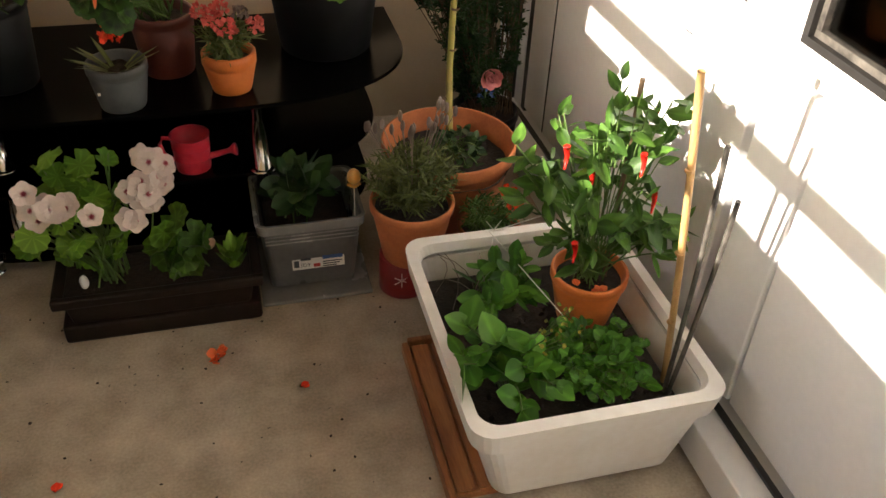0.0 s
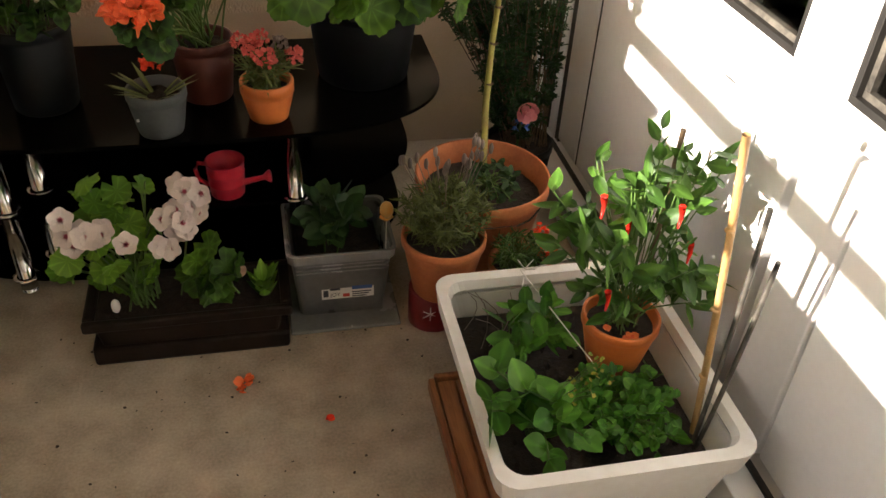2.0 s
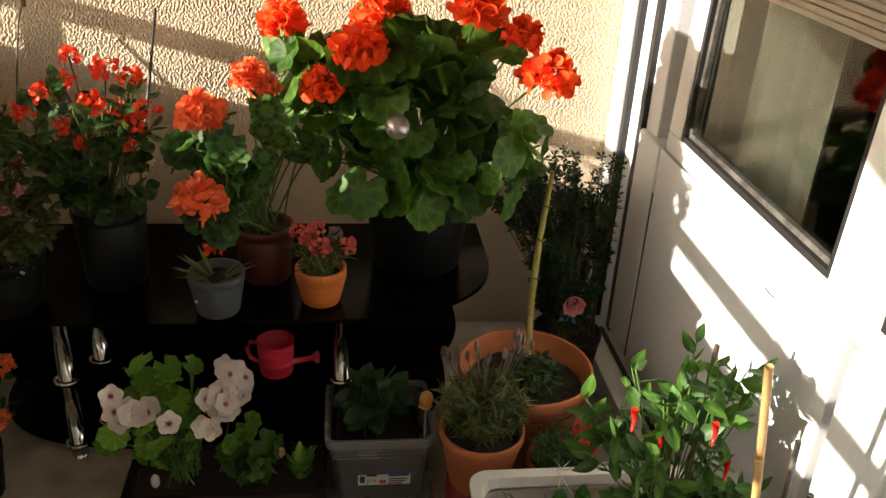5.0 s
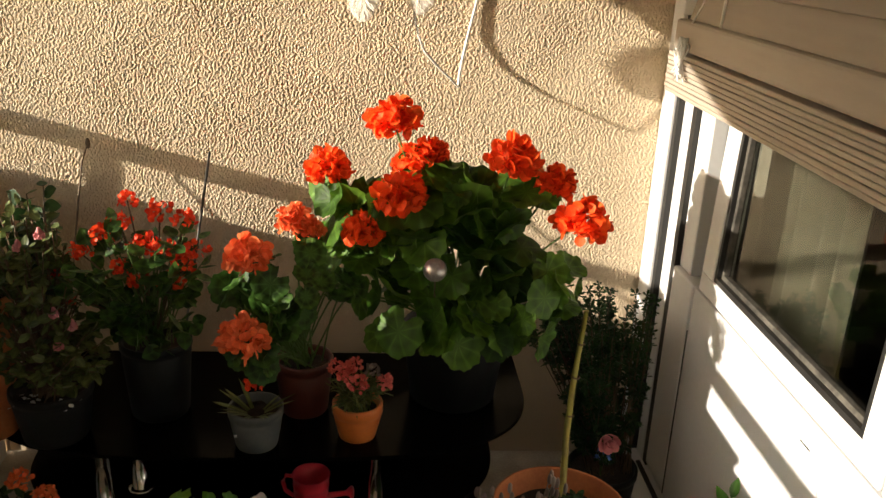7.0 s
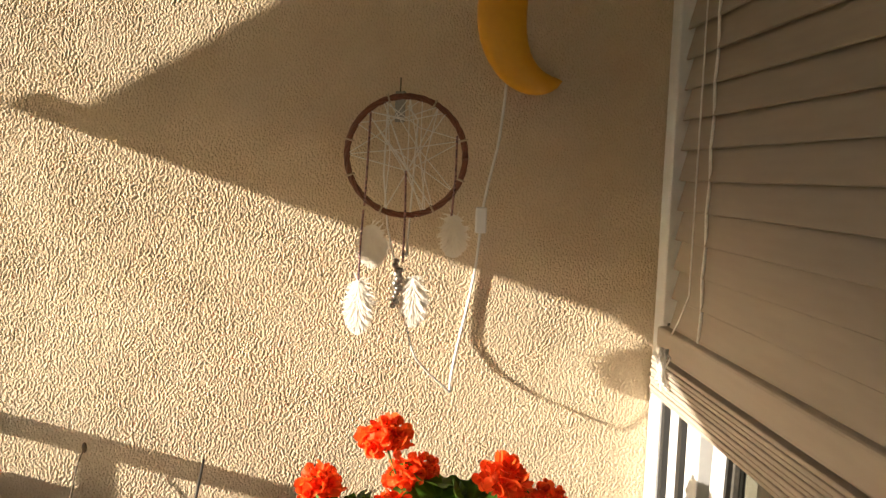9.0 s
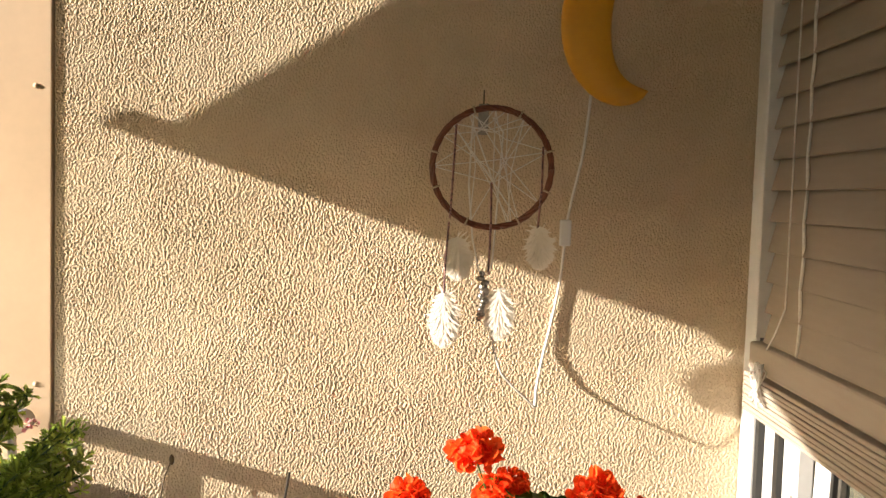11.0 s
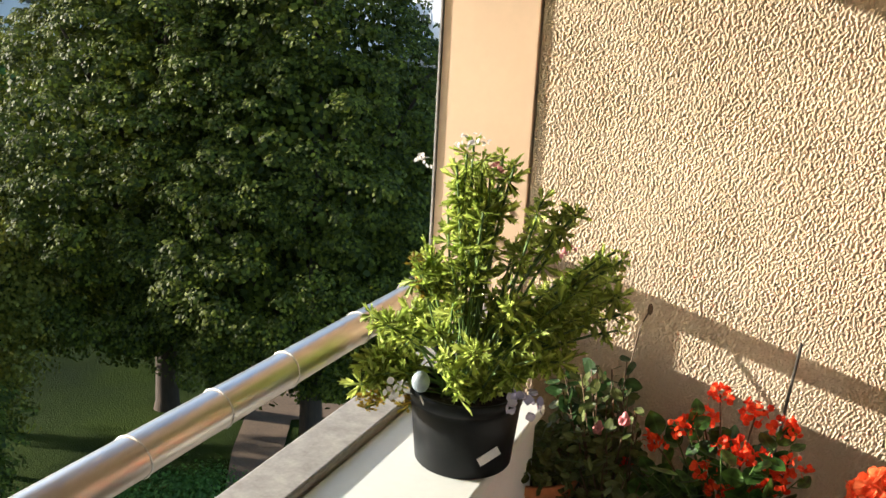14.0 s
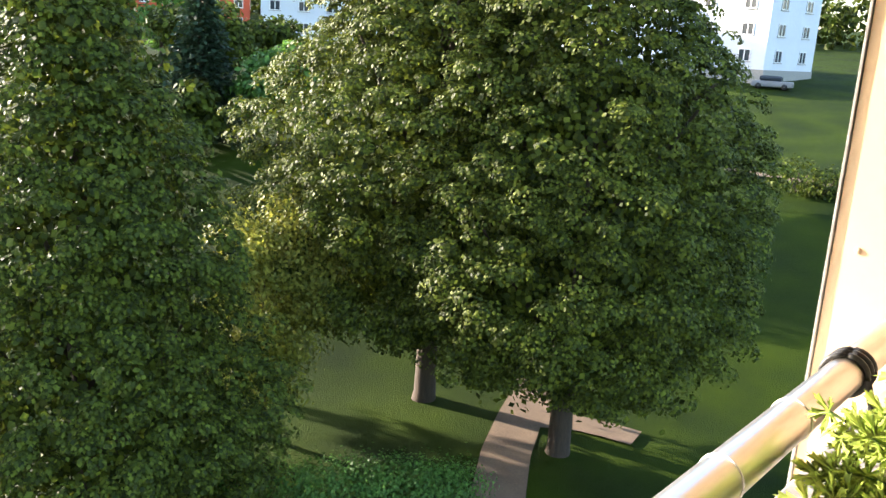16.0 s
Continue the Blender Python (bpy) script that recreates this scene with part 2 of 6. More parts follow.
M_SHADE_CLOTH = surf("shade_panel_cloth", (0.50, 0.38, 0.22), (0.42, 0.31, 0.18), 6, 200, 0.9, 0.1)
L_GER = leafy("geranium_leaf", (0.024, 0.070, 0.007), (0.105, 0.205, 0.020), 0.45, 0.35, 8, trans=0.4)
L_GER2 = leafy("dark_geranium_leaf", (0.032, 0.085, 0.014), (0.075, 0.15, 0.026), 0.45, 0.7, 8)
L_LIGHT = leafy("bright_leaf", (0.07, 0.17, 0.015), (0.19, 0.34, 0.035), 0.4, 0.0, 8)
L_BASIL = leafy("smooth_leaf", (0.035, 0.12, 0.012), (0.09, 0.22, 0.022), 0.5, 0.0, 6)
L_CHILI = leafy("chili_leaf", (0.030, 0.075, 0.012), (0.075, 0.155, 0.022), 0.5, 0.0, 6)
L_DARK = leafy("dark_leaf", (0.018, 0.045, 0.012), (0.035, 0.075, 0.02), 0.35, 0.0, 6)
L_FUCH = leafy("grey_green_leaf", (0.060, 0.082, 0.022), (0.13, 0.155, 0.05), 0.4, 0.0, 6)
L_PEL = leafy("cut_leaf", (0.24, 0.34, 0.045), (0.48, 0.54, 0.13), 0.4, 0.0, 6, trans=0.55)
L_PELOLD = leafy("withered_leaf", (0.28, 0.24, 0.03), (0.33, 0.19, 0.03), 0.4, 0.0, 6)
L_LAV = leafy("lavender_leaf", (0.065, 0.085, 0.022), (0.14, 0.165, 0.05), 0.1, 0.0, 2)
L_LAVF = leafy("dry_lavender", (0.22, 0.17, 0.15), (0.30, 0.24, 0.2), 0.1, 0.0, 2)
P_RED = leafy("scarlet_petal", (0.92, 0.085, 0.012), (0.95, 0.16, 0.022), 0.1, 0.0, 8, 0.6, 0.45, 0.3)
P_ORANGE = leafy("salmon_petal", (0.90, 0.16, 0.045), (0.93, 0.27, 0.10), 0.15, 0.0, 8, 0.6, 0.35, 0.25)
P_PINK = leafy("coral_petal", (0.72, 0.12, 0.11), (0.78, 0.22, 0.18), 0.1, 0.0, 8, 0.6, 0.3, 0.25)
P_BEG = leafy("begonia_petal", (0.84, 0.045, 0.012), (0.90, 0.11, 0.025), 0.1, 0.0, 8, 0.5, 0.3, 0.3)
P_WHITE = leafy("blush_petal", (0.80, 0.70, 0.66), (0.82, 0.74, 0.70), 0.0, 0.0, 8, 0.6, 0.3, 0.12, spot=(0.50, 0.08, 0.13))
P_PURE = leafy("white_petal", (0.80, 0.78, 0.76), (0.74, 0.70, 0.70), 0.0, 0.0, 8, 0.6, 0.3, 0.1)
P_PANSY = leafy("lilac_petal", (0.34, 0.33, 0.55), (0.62, 0.60, 0.68), 0.0, 0.0, 8, 0.6, 0.3, 0.1)
P_ROSE = leafy("pink_rose_petal", (0.62, 0.22, 0.24), (0.68, 0.30, 0.30), 0.0, 0.0, 8, 0.7, 0.15, 0.15)
P_CHILI = surf("red_chili", (0.60, 0.02, 0.01), (0.45, 0.015, 0.008), 20, 80, 0.25, 0.02, 0.0005)
M_GRASS = surf("lawn", (0.030, 0.050, 0.001), (0.008, 0.018, 0.001), 0.25, 18, 0.9, 1.0, 0.14)
M_GRASS.node_tree.nodes["Principled BSDF"].inputs["Specular IOR Level"].default_value = 0.08
M_PATH = surf("gravel_path", (0.17, 0.115, 0.07), (0.10, 0.066, 0.04), 0.8, 12, 0.9, 0.3, 0.02)
M_BARK = surf("tree_bark", (0.065, 0.042, 0.025), (0.03, 0.02, 0.012), 3, 14, 0.9, 0.6, 0.03, stretch=(3, 3, 0.6))
L_MAPLE = leafy("maple_leaf", (0.030, 0.044, 0.009), (0.125, 0.145, 0.014), 0.2, 0.0, 5, 0.6, 0.25, 0.6)
L_LIME = leafy("linden_leaf", (0.030, 0.044, 0.009), (0.100, 0.125, 0.012), 0.2, 0.0, 5, 0.6, 0.25, 0.6)
L_YELL = leafy("yellowing_leaf", (0.16, 0.18, 0.025), (0.30, 0.28, 0.04), 0.2, 0.0, 5, 0.5, 0.35, 0.4)
L_SPRUCE = leafy("spruce_needles", (0.022, 0.05, 0.025), (0.04, 0.07, 0.03), 0.1, 0.0, 5, 0.6, 0.15, 0.4)
L_HEDGE = leafy("hedge_leaf", (0.06, 0.14, 0.022), (0.11, 0.21, 0.035), 0.2, 0.0, 5, 0.5, 0.35, 0.5)
for _m in (L_MAPLE, L_LIME):
    _m.node_tree.nodes["Principled BSDF"].inputs["Specular IOR Level"].default_value = 0.14
M_FACADE = surf("white_render", (0.66, 0.68, 0.72), (0.58, 0.60, 0.64), 0.3, 4, 0.85, 0.1, 0.01)
M_BRICKRED = surf("red_facade", (0.46, 0.085, 0.035), (0.38, 0.07, 0.03), 0.4, 5, 0.85, 0.1, 0.01)
M_PANE = surf("dark_pane", (0.05, 0.06, 0.075), (0.03, 0.036, 0.045), 0.5, 3, 0.12, 0.0)
M_ROOF = surf("grey_roof", (0.16, 0.15, 0.14), None, 0.5, 4, 0.8, 0.1, 0.01)
M_CAR = surf("grey_car_paint", (0.24, 0.24, 0.25), None, 1, 10, 0.3, 0.0)


# ---- mesh helpers ----
def from_arrays(name, V, F, UV=None, smooth=True):
    """A mesh from vertex rows and faces of one size; UV: one pair a vertex."""
    V, F = np.asarray(V, float), np.asarray(F, int)
    me = bpy.data.meshes.new(name)
    k = F.shape[1]
    me.vertices.add(len(V)), me.loops.add(F.size), me.polygons.add(len(F))
    me.vertices.foreach_set("co", V.ravel())
    me.loops.foreach_set("vertex_index", F.ravel())
    me.polygons.foreach_set("loop_start", np.arange(len(F)) * k)
    me.polygons.foreach_set("use_smooth", np.full(len(F), smooth))
    if UV is not None:
        me.uv_layers.new(name="leaf").data.foreach_set("uv", np.asarray(UV, float)[F.ravel()].ravel())
    me.update(calc_edges=True)
    return me


def part(name, me, material, parent=None, label="", at=None, kind=""):
    if isinstance(me, bmesh.types.BMesh):
        bm, me = me, bpy.data.meshes.new(name)
        bm.to_mesh(me)
        bm.free()
    if material and not me.materials:
        me.materials.append(material)
    ob = new(name, me)
    if parent:
        ob.parent = parent
    if at is not None:
        ob.location = at
    return tagged(ob, label, kind=kind)


def thing(name, at, label, category, group="", kind=""):
    e = new(name)
    e.empty_display_size = 0.05
    e.location = at
    return tagged(e, label, category, group, kind)


def lathe(profile, seg=40, wobble=0.0):
    V, F = [], []
    for r, z in profile:
        for i in range(seg):
            a = 2 * math.pi * i / seg
            V.append((r * math.cos(a), r * math.sin(a), z + wobble * math.sin(3 * a)))
    for j in range(len(profile) - 1):
        for i in range(seg):
            k = (i + 1) % seg
            F.append((j * seg + i, j * seg + k, (j + 1) * seg + k, (j + 1) * seg + i))
    return from_arrays("lathe", V, F)


def pot_profile(rb, rt, h, lip=0.012, t=0.004, band=0.0):
    """Foot, wall, rolled rim and inner wall of a plant pot."""
    out = [(0.001, 0.0), (rb * 0.96, 0.0), (rb, 0.004), (rb + (rt - rb) * 0.8, h - 0.03 - band)]
    out += [(rt - lip * 0.5, h - 0.024 - band), (rt, h - 0.02 - band), (rt, h - 0.003), (rt - 0.002, h), (rt - t - 0.002, h), (rt - t - 0.004, h - 0.004), (rb * 0.9, 0.02)]
    return out


def rbox(x0, x1, y0, y1, z0, z1, bevel=0.004, seg=2, taper=0.0):
    bm = bmesh.new()
    bmesh.ops.create_cube(bm, size=1)
    for v in bm.verts:
        k = 1 - taper if v.co.z < 0 else 1
        v.co = Vector(((x0 + x1) / 2 + v.co.x * (x1 - x0) * k, (y0 + y1) / 2 + v.co.y * (y1 - y0) * k, (z0 + z1) / 2 + v.co.z * (z1 - z0)))
    if bevel:
        bmesh.ops.bevel(bm, geom=bm.edges[:], offset=bevel, segments=seg, affect='EDGES', profile=0.5)
    return bm


def tube(points, r, seg=8, r_end=None, caps=True):
    """A round tube along points."""
    P = np.asarray(points, float)
    n = len(P)
    T = np.gradient(P, axis=0)
    T /= np.linalg.norm(T, axis=1)[:, None] + 1e-9
    ref = np.array((0.31, 0.17, 0.93)) if abs(T[0][2]) < 0.8 else np.array((0.93, 0.2, 0.1))
    V, F = [], []
    for i in range(n):
        u = np.cross(T[i], ref)
        u /= np.linalg.norm(u) + 1e-9
        w = np.cross(T[i], u)
        rr = r + ((r if r_end is None else r_end) - r) * i / max(n - 1, 1)
        for k in range(seg):
            a = 2 * math.pi * k / seg
            V.append(P[i] + rr * (math.cos(a) * u + math.sin(a) * w))
    for i in range(n - 1):
        for k in range(seg):
            q = (k + 1) % seg
            F.append((i * seg + k, i * seg + q, (i + 1) * seg + q, (i + 1) * seg + k))
    if caps:
        for i in (0, n - 1):
            c = len(V)
            V.append(P[i])
            for k in range(seg):
                q = (k + 1) % seg
                F.append((c, i * seg + k, i * seg + q, c) if i == 0 else (c, i * seg + q, i * seg + k, c))
        V = np.array(V)
        quads = [f for f in F if f[0] != f[3]]
        tris = [f[:3] for f in F if f[0] == f[3]]
        allt = [(f[0], f[1], f[2]) for f in quads] + [(f[0], f[2], f[3]) for f in quads] + tris
        return from_arrays("tube", V, allt)
    return from_arrays("tube", V, F)


def bez(a, b, sag=(0, 0, 0), n=8):
    a, b, s = np.array(a, float), np.array(b, float), np.array(sag, float)
    t = np.linspace(0, 1, n)[:, None]
    return a + (b - a) * t + s * 4 * t * (1 - t)


def tubes(paths, r, seg=5, r_end=None):
    """Several stems as one mesh."""
    V, F, off = [], [], 0
    for p in paths:
        me = tube(p, r, seg, r_end, caps=False)
        k = len(me.vertices)
        co = np.empty(k * 3)
        me.vertices.foreach_get("co", co)
        fi = np.empty(len(me.polygons) * 4, int)
        me.loops.foreach_get("vertex_index", fi)
        V.append(co.reshape(-1, 3)), F.append(fi.reshape(-1, 4) + off)
        off += k
        bpy.data.meshes.remove(me)
    return from_arrays("stems", np.vstack(V), np.vstack(F))


# ---- leaf shapes: outline fans, tip along y, face up z ----
def fan(outline, cup=0.1, rise=None):
    """A leaf from its outline with an inner ring, cupped; the stalk joins near the origin."""
    o = np.array(outline, float)
    n = len(o)
    V = [(0, 0, 0)] + [(x * 0.5, y * 0.5, cup * 0.2 * math.hypot(x, y)) for x, y in o]
    V += [(x, y, cup * math.hypot(x, y) + (rise(i) if rise else 0)) for i, (x, y) in enumerate(o)]
    F = []
    for i in range(n):
        k = (i + 1) % n
        F += [(0, 1 + i, 1 + k), (1 + i, 1 + n + i, 1 + n + k), (1 + i, 1 + n + k, 1 + k)]
    V = np.array(V)
    m = np.abs(o).max()
    return V, np.array(F), V[:, :2] / (2.02 * m) + 0.5


def ger_outline(seed, n=44):
    q = random.Random(seed)
    ph = q.random() * 6
    out = []
    for i in range(n):
        a = math.pi * 2 * (i + 0.5) / n - math.pi / 2
        gap = abs((a + math.pi / 2 + math.pi) % (2 * math.pi) - math.pi)
        r = 1 + 0.055 * math.cos(9 * a + ph) + 0.03 * math.sin(19 * a)
        r *= 0.35 + 0.65 * min(1, gap / 0.38)
        out.append((r * math.cos(a), r * math.sin(a)))
    return out


GER = [fan(ger_outline(s), (0.2, -0.1, 0.32)[s], lambda i, s=s: 0.07 * math.sin(i * 0.86 + s)) for s in range(3)]
OVAL = fan([(0.30 * math.sin(math.pi * t) ** 0.8 * s, t) for s, ts in ((1, np.linspace(0.02, 1, 7)), (-1, np.linspace(0.9, 0.05, 6))) for t in ts], 0.12)
OVALW = fan([(0.40 * math.sin(math.pi * t ** 0.8) ** 0.8 * s, t) for s, ts in ((1, np.linspace(0.02, 1, 8)), (-1, np.linspace(0.9, 0.05, 7))) for t in ts], 0.16)
THIN = (np.array([(-0.05, 0, 0), (0.05, 0, 0), (0.06, 0.55, 0.03), (0, 1, 0), (-0.06, 0.55, 0.03)]), np.array([(0, 1, 2), (0, 2, 4), (4, 2, 3)]), np.array([(0.45, 0.5), (0.55, 0.5), (0.55, 0.7), (0.5, 1), (0.45, 0.7)]))
LANCE = fan([(0.24 * math.sin(math.pi * t ** 0.75) ** 0.9 * s, t) for s, ts in ((1, np.linspace(0.02, 1, 8)), (-1, np.linspace(0.9, 0.05, 7))) for t in ts], 0.2)
CUTO = []
for lobe, (a, ln) in enumerate(((-2.1, 0.62), (-1.05, 0.85), (0, 1.0), (1.05, 0.85), (2.1, 0.62))):
    for da, k in ((-0.5, 0.12), (-0.17, 0.44), (-0.33, 0.68), (-0.09, 0.60), (-0.19, 0.86), (-0.05, 0.80), (0.0, 1.0), (0.05, 0.80), (0.19, 0.86), (0.09, 0.60), (0.33, 0.68), (0.17, 0.44), (0.5, 0.12)):
        CUTO.append((math.sin(a + da) * ln * k, math.cos(a + da) * ln * k))
CUT = fan(CUTO, 0.15, lambda i: 0.05 * math.sin(i * 1.3))
TREE_LEAF = (np.array([(0, 0, 0), (0.46, 0.5, -0.1), (0, 1, -0.12), (-0.46, 0.5, -0.1)]), np.array([(0, 1, 2), (0, 2, 3)]), np.array([(0.5, 0.5), (0.8, 0.7), (0.5, 1), (0.2, 0.7)]))
QUAD = (np.array([(0, 0, 0), (0.33, 0.5, 0.05), (0, 1, -0.1), (-0.33, 0.5, 0.05)]), np.array([(0, 1, 2), (0, 2, 3)]), np.array([(0.5, 0.5), (0.8, 0.7), (0.5, 1), (0.2, 0.7)]))
PETAL = fan([(0.52 * math.sin(math.pi * t) ** 0.7 * s, t) for s, ts in ((1, (0.03, 0.3, 0.6, 0.85, 0.98)), (-1, (0.98, 0.85, 0.6, 0.3))) for t in ts], 0.25)


def scatter(shape, pos, normal, tip, size):
    """Copies of one leaf shape as a single mesh: places, faces' normals, tips and sizes."""
    V, F, UV = shape
    pos, nz, ty = (np.asarray(v, float) for v in (pos, normal, tip))
    nz = nz / (np.linalg.norm(nz, axis=1)[:, None] + 1e-9)
    ty = ty - (ty * nz).sum(1)[:, None] * nz
    ty /= np.linalg.norm(ty, axis=1)[:, None] + 1e-9
    tx = np.cross(ty, nz)
    S = np.asarray(size, float).reshape(-1, 1, 1)
    R = np.stack([tx, ty, nz], 1)
    W = (V[None] @ R) * S + pos[:, None]
    n = len(pos)
    FF = (F[None] + (np.arange(n) * len(V))[:, None, None]).reshape(-1, F.shape[1])
    return from_arrays("scatter", W.reshape(-1, 3), FF, np.tile(UV, (n, 1)))


def rnd(seed):
    return np.random.RandomState(seed)


def sphere(r, seg=20, squash=1.0, rings=12):
    prof = [(max(r * math.sin(math.pi * i / rings), 0.0004), r * squash * -math.cos(math.pi * i / rings)) for i in range(rings + 1)]
    return lathe(prof, seg)


def flower_ball(r, petal, n, seed, flat=0.95):
    """A round head of overlapping petals."""
    q = rnd(seed)
    d = q.normal(size=(n, 3))
    d /= np.linalg.norm(d, axis=1)[:, None]
    d[:, 2] = np.abs(d[:, 2]) * 1.25 - 0.45
    d /= np.linalg.norm(d, axis=1)[:, None]
    pos = d * r * q.uniform(0.55, 0.95, (n, 1)) * (1, 1, flat)
    return scatter(PETAL, pos, d + q.normal(scale=0.7, size=(n, 3)), d + q.normal(scale=0.9, size=(n, 3)), q.uniform(0.42, 0.62, n) * r)


# ---- structure of the balcony ----
WY, DX = 2.3, 0.985
floor = part("floor", rbox(-1.1, 1.0, -2.2, 2.5, -0.2, 0, 0), M_CONCRETE, kind="structure")
ceiling = part("ceiling", rbox(-1.2, 1.2, -2.2, 2.5, 2.65, 2.85, 0), M_PARAPET, kind="structure")
part("wall_south", rbox(-1.1, 1.2, -2.4, -2.2, 0, 2.65, 0), M_PARAPET, kind="structure")
wall = part("wall_north", rbox(-1.0, 1.2, WY + 0.006, WY + 0.22, 0, 2.65, 0), M_STUCCO, kind="structure")


def stucco_relief():
    """Rough trowelled render as real relief in front of the wall: crumbs and short worm-like ridges."""
    nx, nz, st = 763, 750, 0.0026
    q = rnd(5)
    fx, fz = np.fft.fftfreq(nx, st)[None], np.fft.fftfreq(nz, st)[:, None]

    def band(keep):
        w = np.fft.ifft2(np.fft.fft2(q.normal(size=(nz, nx))) * keep).real
        return w / w.std()
    f = np.hypot(fx, fz)
    worm = 0.8 * band(np.exp(-(fx / 148) ** 2 - (fz / 84) ** 2) * (1 - np.exp(-(f / 76) ** 2)))
    for ang in (-0.6, 0.5):
        f1, f2 = fx * math.cos(ang) + fz * math.sin(ang), -fx * math.sin(ang) + fz * math.cos(ang)
        worm = worm + 0.55 * band(np.exp(-(f1 / 150) ** 2 - (f2 / 76) ** 2) * (1 - np.exp(-(f / 76) ** 2)))
    fine = band(np.exp(-((f - 135) / 45) ** 2))
    low = band(np.exp(-(f / 5) ** 2))
    h = np.tanh(1.05 * worm + 0.35) * 0.00122 * (1 + 0.2 * np.clip(low, -1.5, 1.5)) + 0.00036 * fine + 0.00022 * q.normal(size=(nz, nx))
    X, Z = np.meshgrid(-1.0 + np.arange(nx) * st, 0.45 + np.arange(nz) * st)
    V = np.stack([X, WY - 0.002 - h, Z], -1).reshape(-1, 3)
    i = np.arange(nx * nz).reshape(nz, nx)
    F = np.stack([i[:-1, :-1], i[:-1, 1:], i[1:, 1:], i[1:, :-1]], -1).reshape(-1, 4)
    return from_arrays("render_coat", V, F, smooth=False)


part("render_coat", stucco_relief(), M_STUCCO, wall)
part("lower_render", rbox(-1.0, 0.985, WY - 0.002, WY + 0.006, 0, 0.45, 0), M_STUCCO, wall)

pillar = part("pillar", rbox(-1.272, -1.005, WY - 0.011, WY + 0.2, -1.0, 2.65, 0.003), M_PANEL, kind="structure")
part("edge_strip", rbox(-1.280, -1.274, WY - 0.017, WY + 0.2, -1.0, 2.65, 0.001), M_CAP, pillar)
for x in (-1.218, -1.048):
    for z in (2.048, 1.208):
        part("screw", sphere(0.008, 12, 0.5, 6), M_PANEL, pillar, at=(x, WY - 0.012, z)).rotation_euler = (radians(90), 0, 0)

part("parapet", rbox(-1.08, -1.0, -2.2, WY - 0.03, 0, 0.935, 0), M_PARAPET, kind="structure")
part("parapet_cap", rbox(-1.092, -0.995, -2.2, WY - 0.03, 0.937, 0.956, 0.004), M_CAP, kind="structure")

rail = thing("handrail", (-1.07, 0, 1.112), "brushed steel tube handrail above the balcony parapet", "handrail")
part("tube", tube([(0, y, 0) for y in np.linspace(-2.2, WY - 0.03, 30)], 0.03, 28), M_RAIL, rail)
for i, y in enumerate((-0.4, 0.3, 0.62, 0.9, 1.069, 1.242, 1.484)):
    part("wire_band", tube([(0.0308 * math.cos(a), y + 0.004 * math.sin(a + i), 0.0308 * math.sin(a)) for a in np.linspace(0, 6.283, 26)], 0.0014, 6), M_CORD, rail)
for y in (1.735, 1.757, 1.775):
    part("black_strap", tube([(0.034 * math.cos(a), y + 0.008 * math.cos(a), 0.034 * math.sin(a)) for a in np.linspace(0, 6.283, 26)], 0.006, 6), M_GASKET, rail)
part("black_strap", tube([(0.03, 1.765, -0.01), (0.045, 1.77, -0.06), (0.04, 1.775, -0.12), (0.05, 1.775, -0.15)], 0.007, 6), M_GASKET, rail)
for y in (-1.6, 2.2):
    part("post", tube([(0, y, -0.03), (0, y, -0.15)], 0.012, 12), M_RAIL, rail)

# unseen awning-like panel outside the slab's edge, sheared to cast the slanting shadow
shade_panel = thing("awning", (-1.9, 2.05, 2.245), "unseen sloped cloth and bar, added to shade wall and door", "awning")
cl = rbox(0, 1, 0, 1, 0, 1, 0)
for v in cl.verts:
    u, w, k = v.co
    v.co = Vector((u * 1.2, -0.02 - w * 3.9, 0.6 * u * 1.2 - 0.284 * 3.9 * w + k * 0.006))
part("cloth", cl, M_SHADE_CLOTH, shade_panel)
part("front_bar", tube([(0, y, 0.284 * y - 0.01) for y in np.linspace(-3.9, 0.01, 12)], 0.035, 14), M_WHITE, shade_panel)
# ---- door wall ----
part("wall_east", rbox(DX + 0.06, DX + 0.25, -2.2, -0.35, 0, 2.65, 0), M_WHITE, kind="structure")
part("lintel", rbox(DX + 0.03, DX + 0.25, -0.35, WY, 2.35, 2.65, 0), M_WHITE, kind="structure")
part("threshold", rbox(0.90, 1.02, -2.2, 2.2, 0, 0.09, 0.004), M_WHITE, kind="structure")
part("threshold_joint", rbox(0.957, 0.970, -2.2, 2.1, 0.092, 0.100, 0.001), M_GASKET, kind="structure")
part("jamb_trim", rbox(0.955, 1.06, 2.205, WY - 0.006, 0, 2.35, 0.006), M_WHITE, kind="structure")
part("jamb_joint", rbox(0.966, 1.06, 2.180, 2.204, 0, 2.35, 0), M_GASKET, kind="structure")
part("door_jamb", rbox(0.982, 1.06, 2.117, 2.179, 0, 2.35, 0.004), M_WHITE, kind="structure")
part("jamb_seal", rbox(0.984, 1.06, 2.088, 2.116, 0, 2.35, 0), M_GASKET, kind="structure")


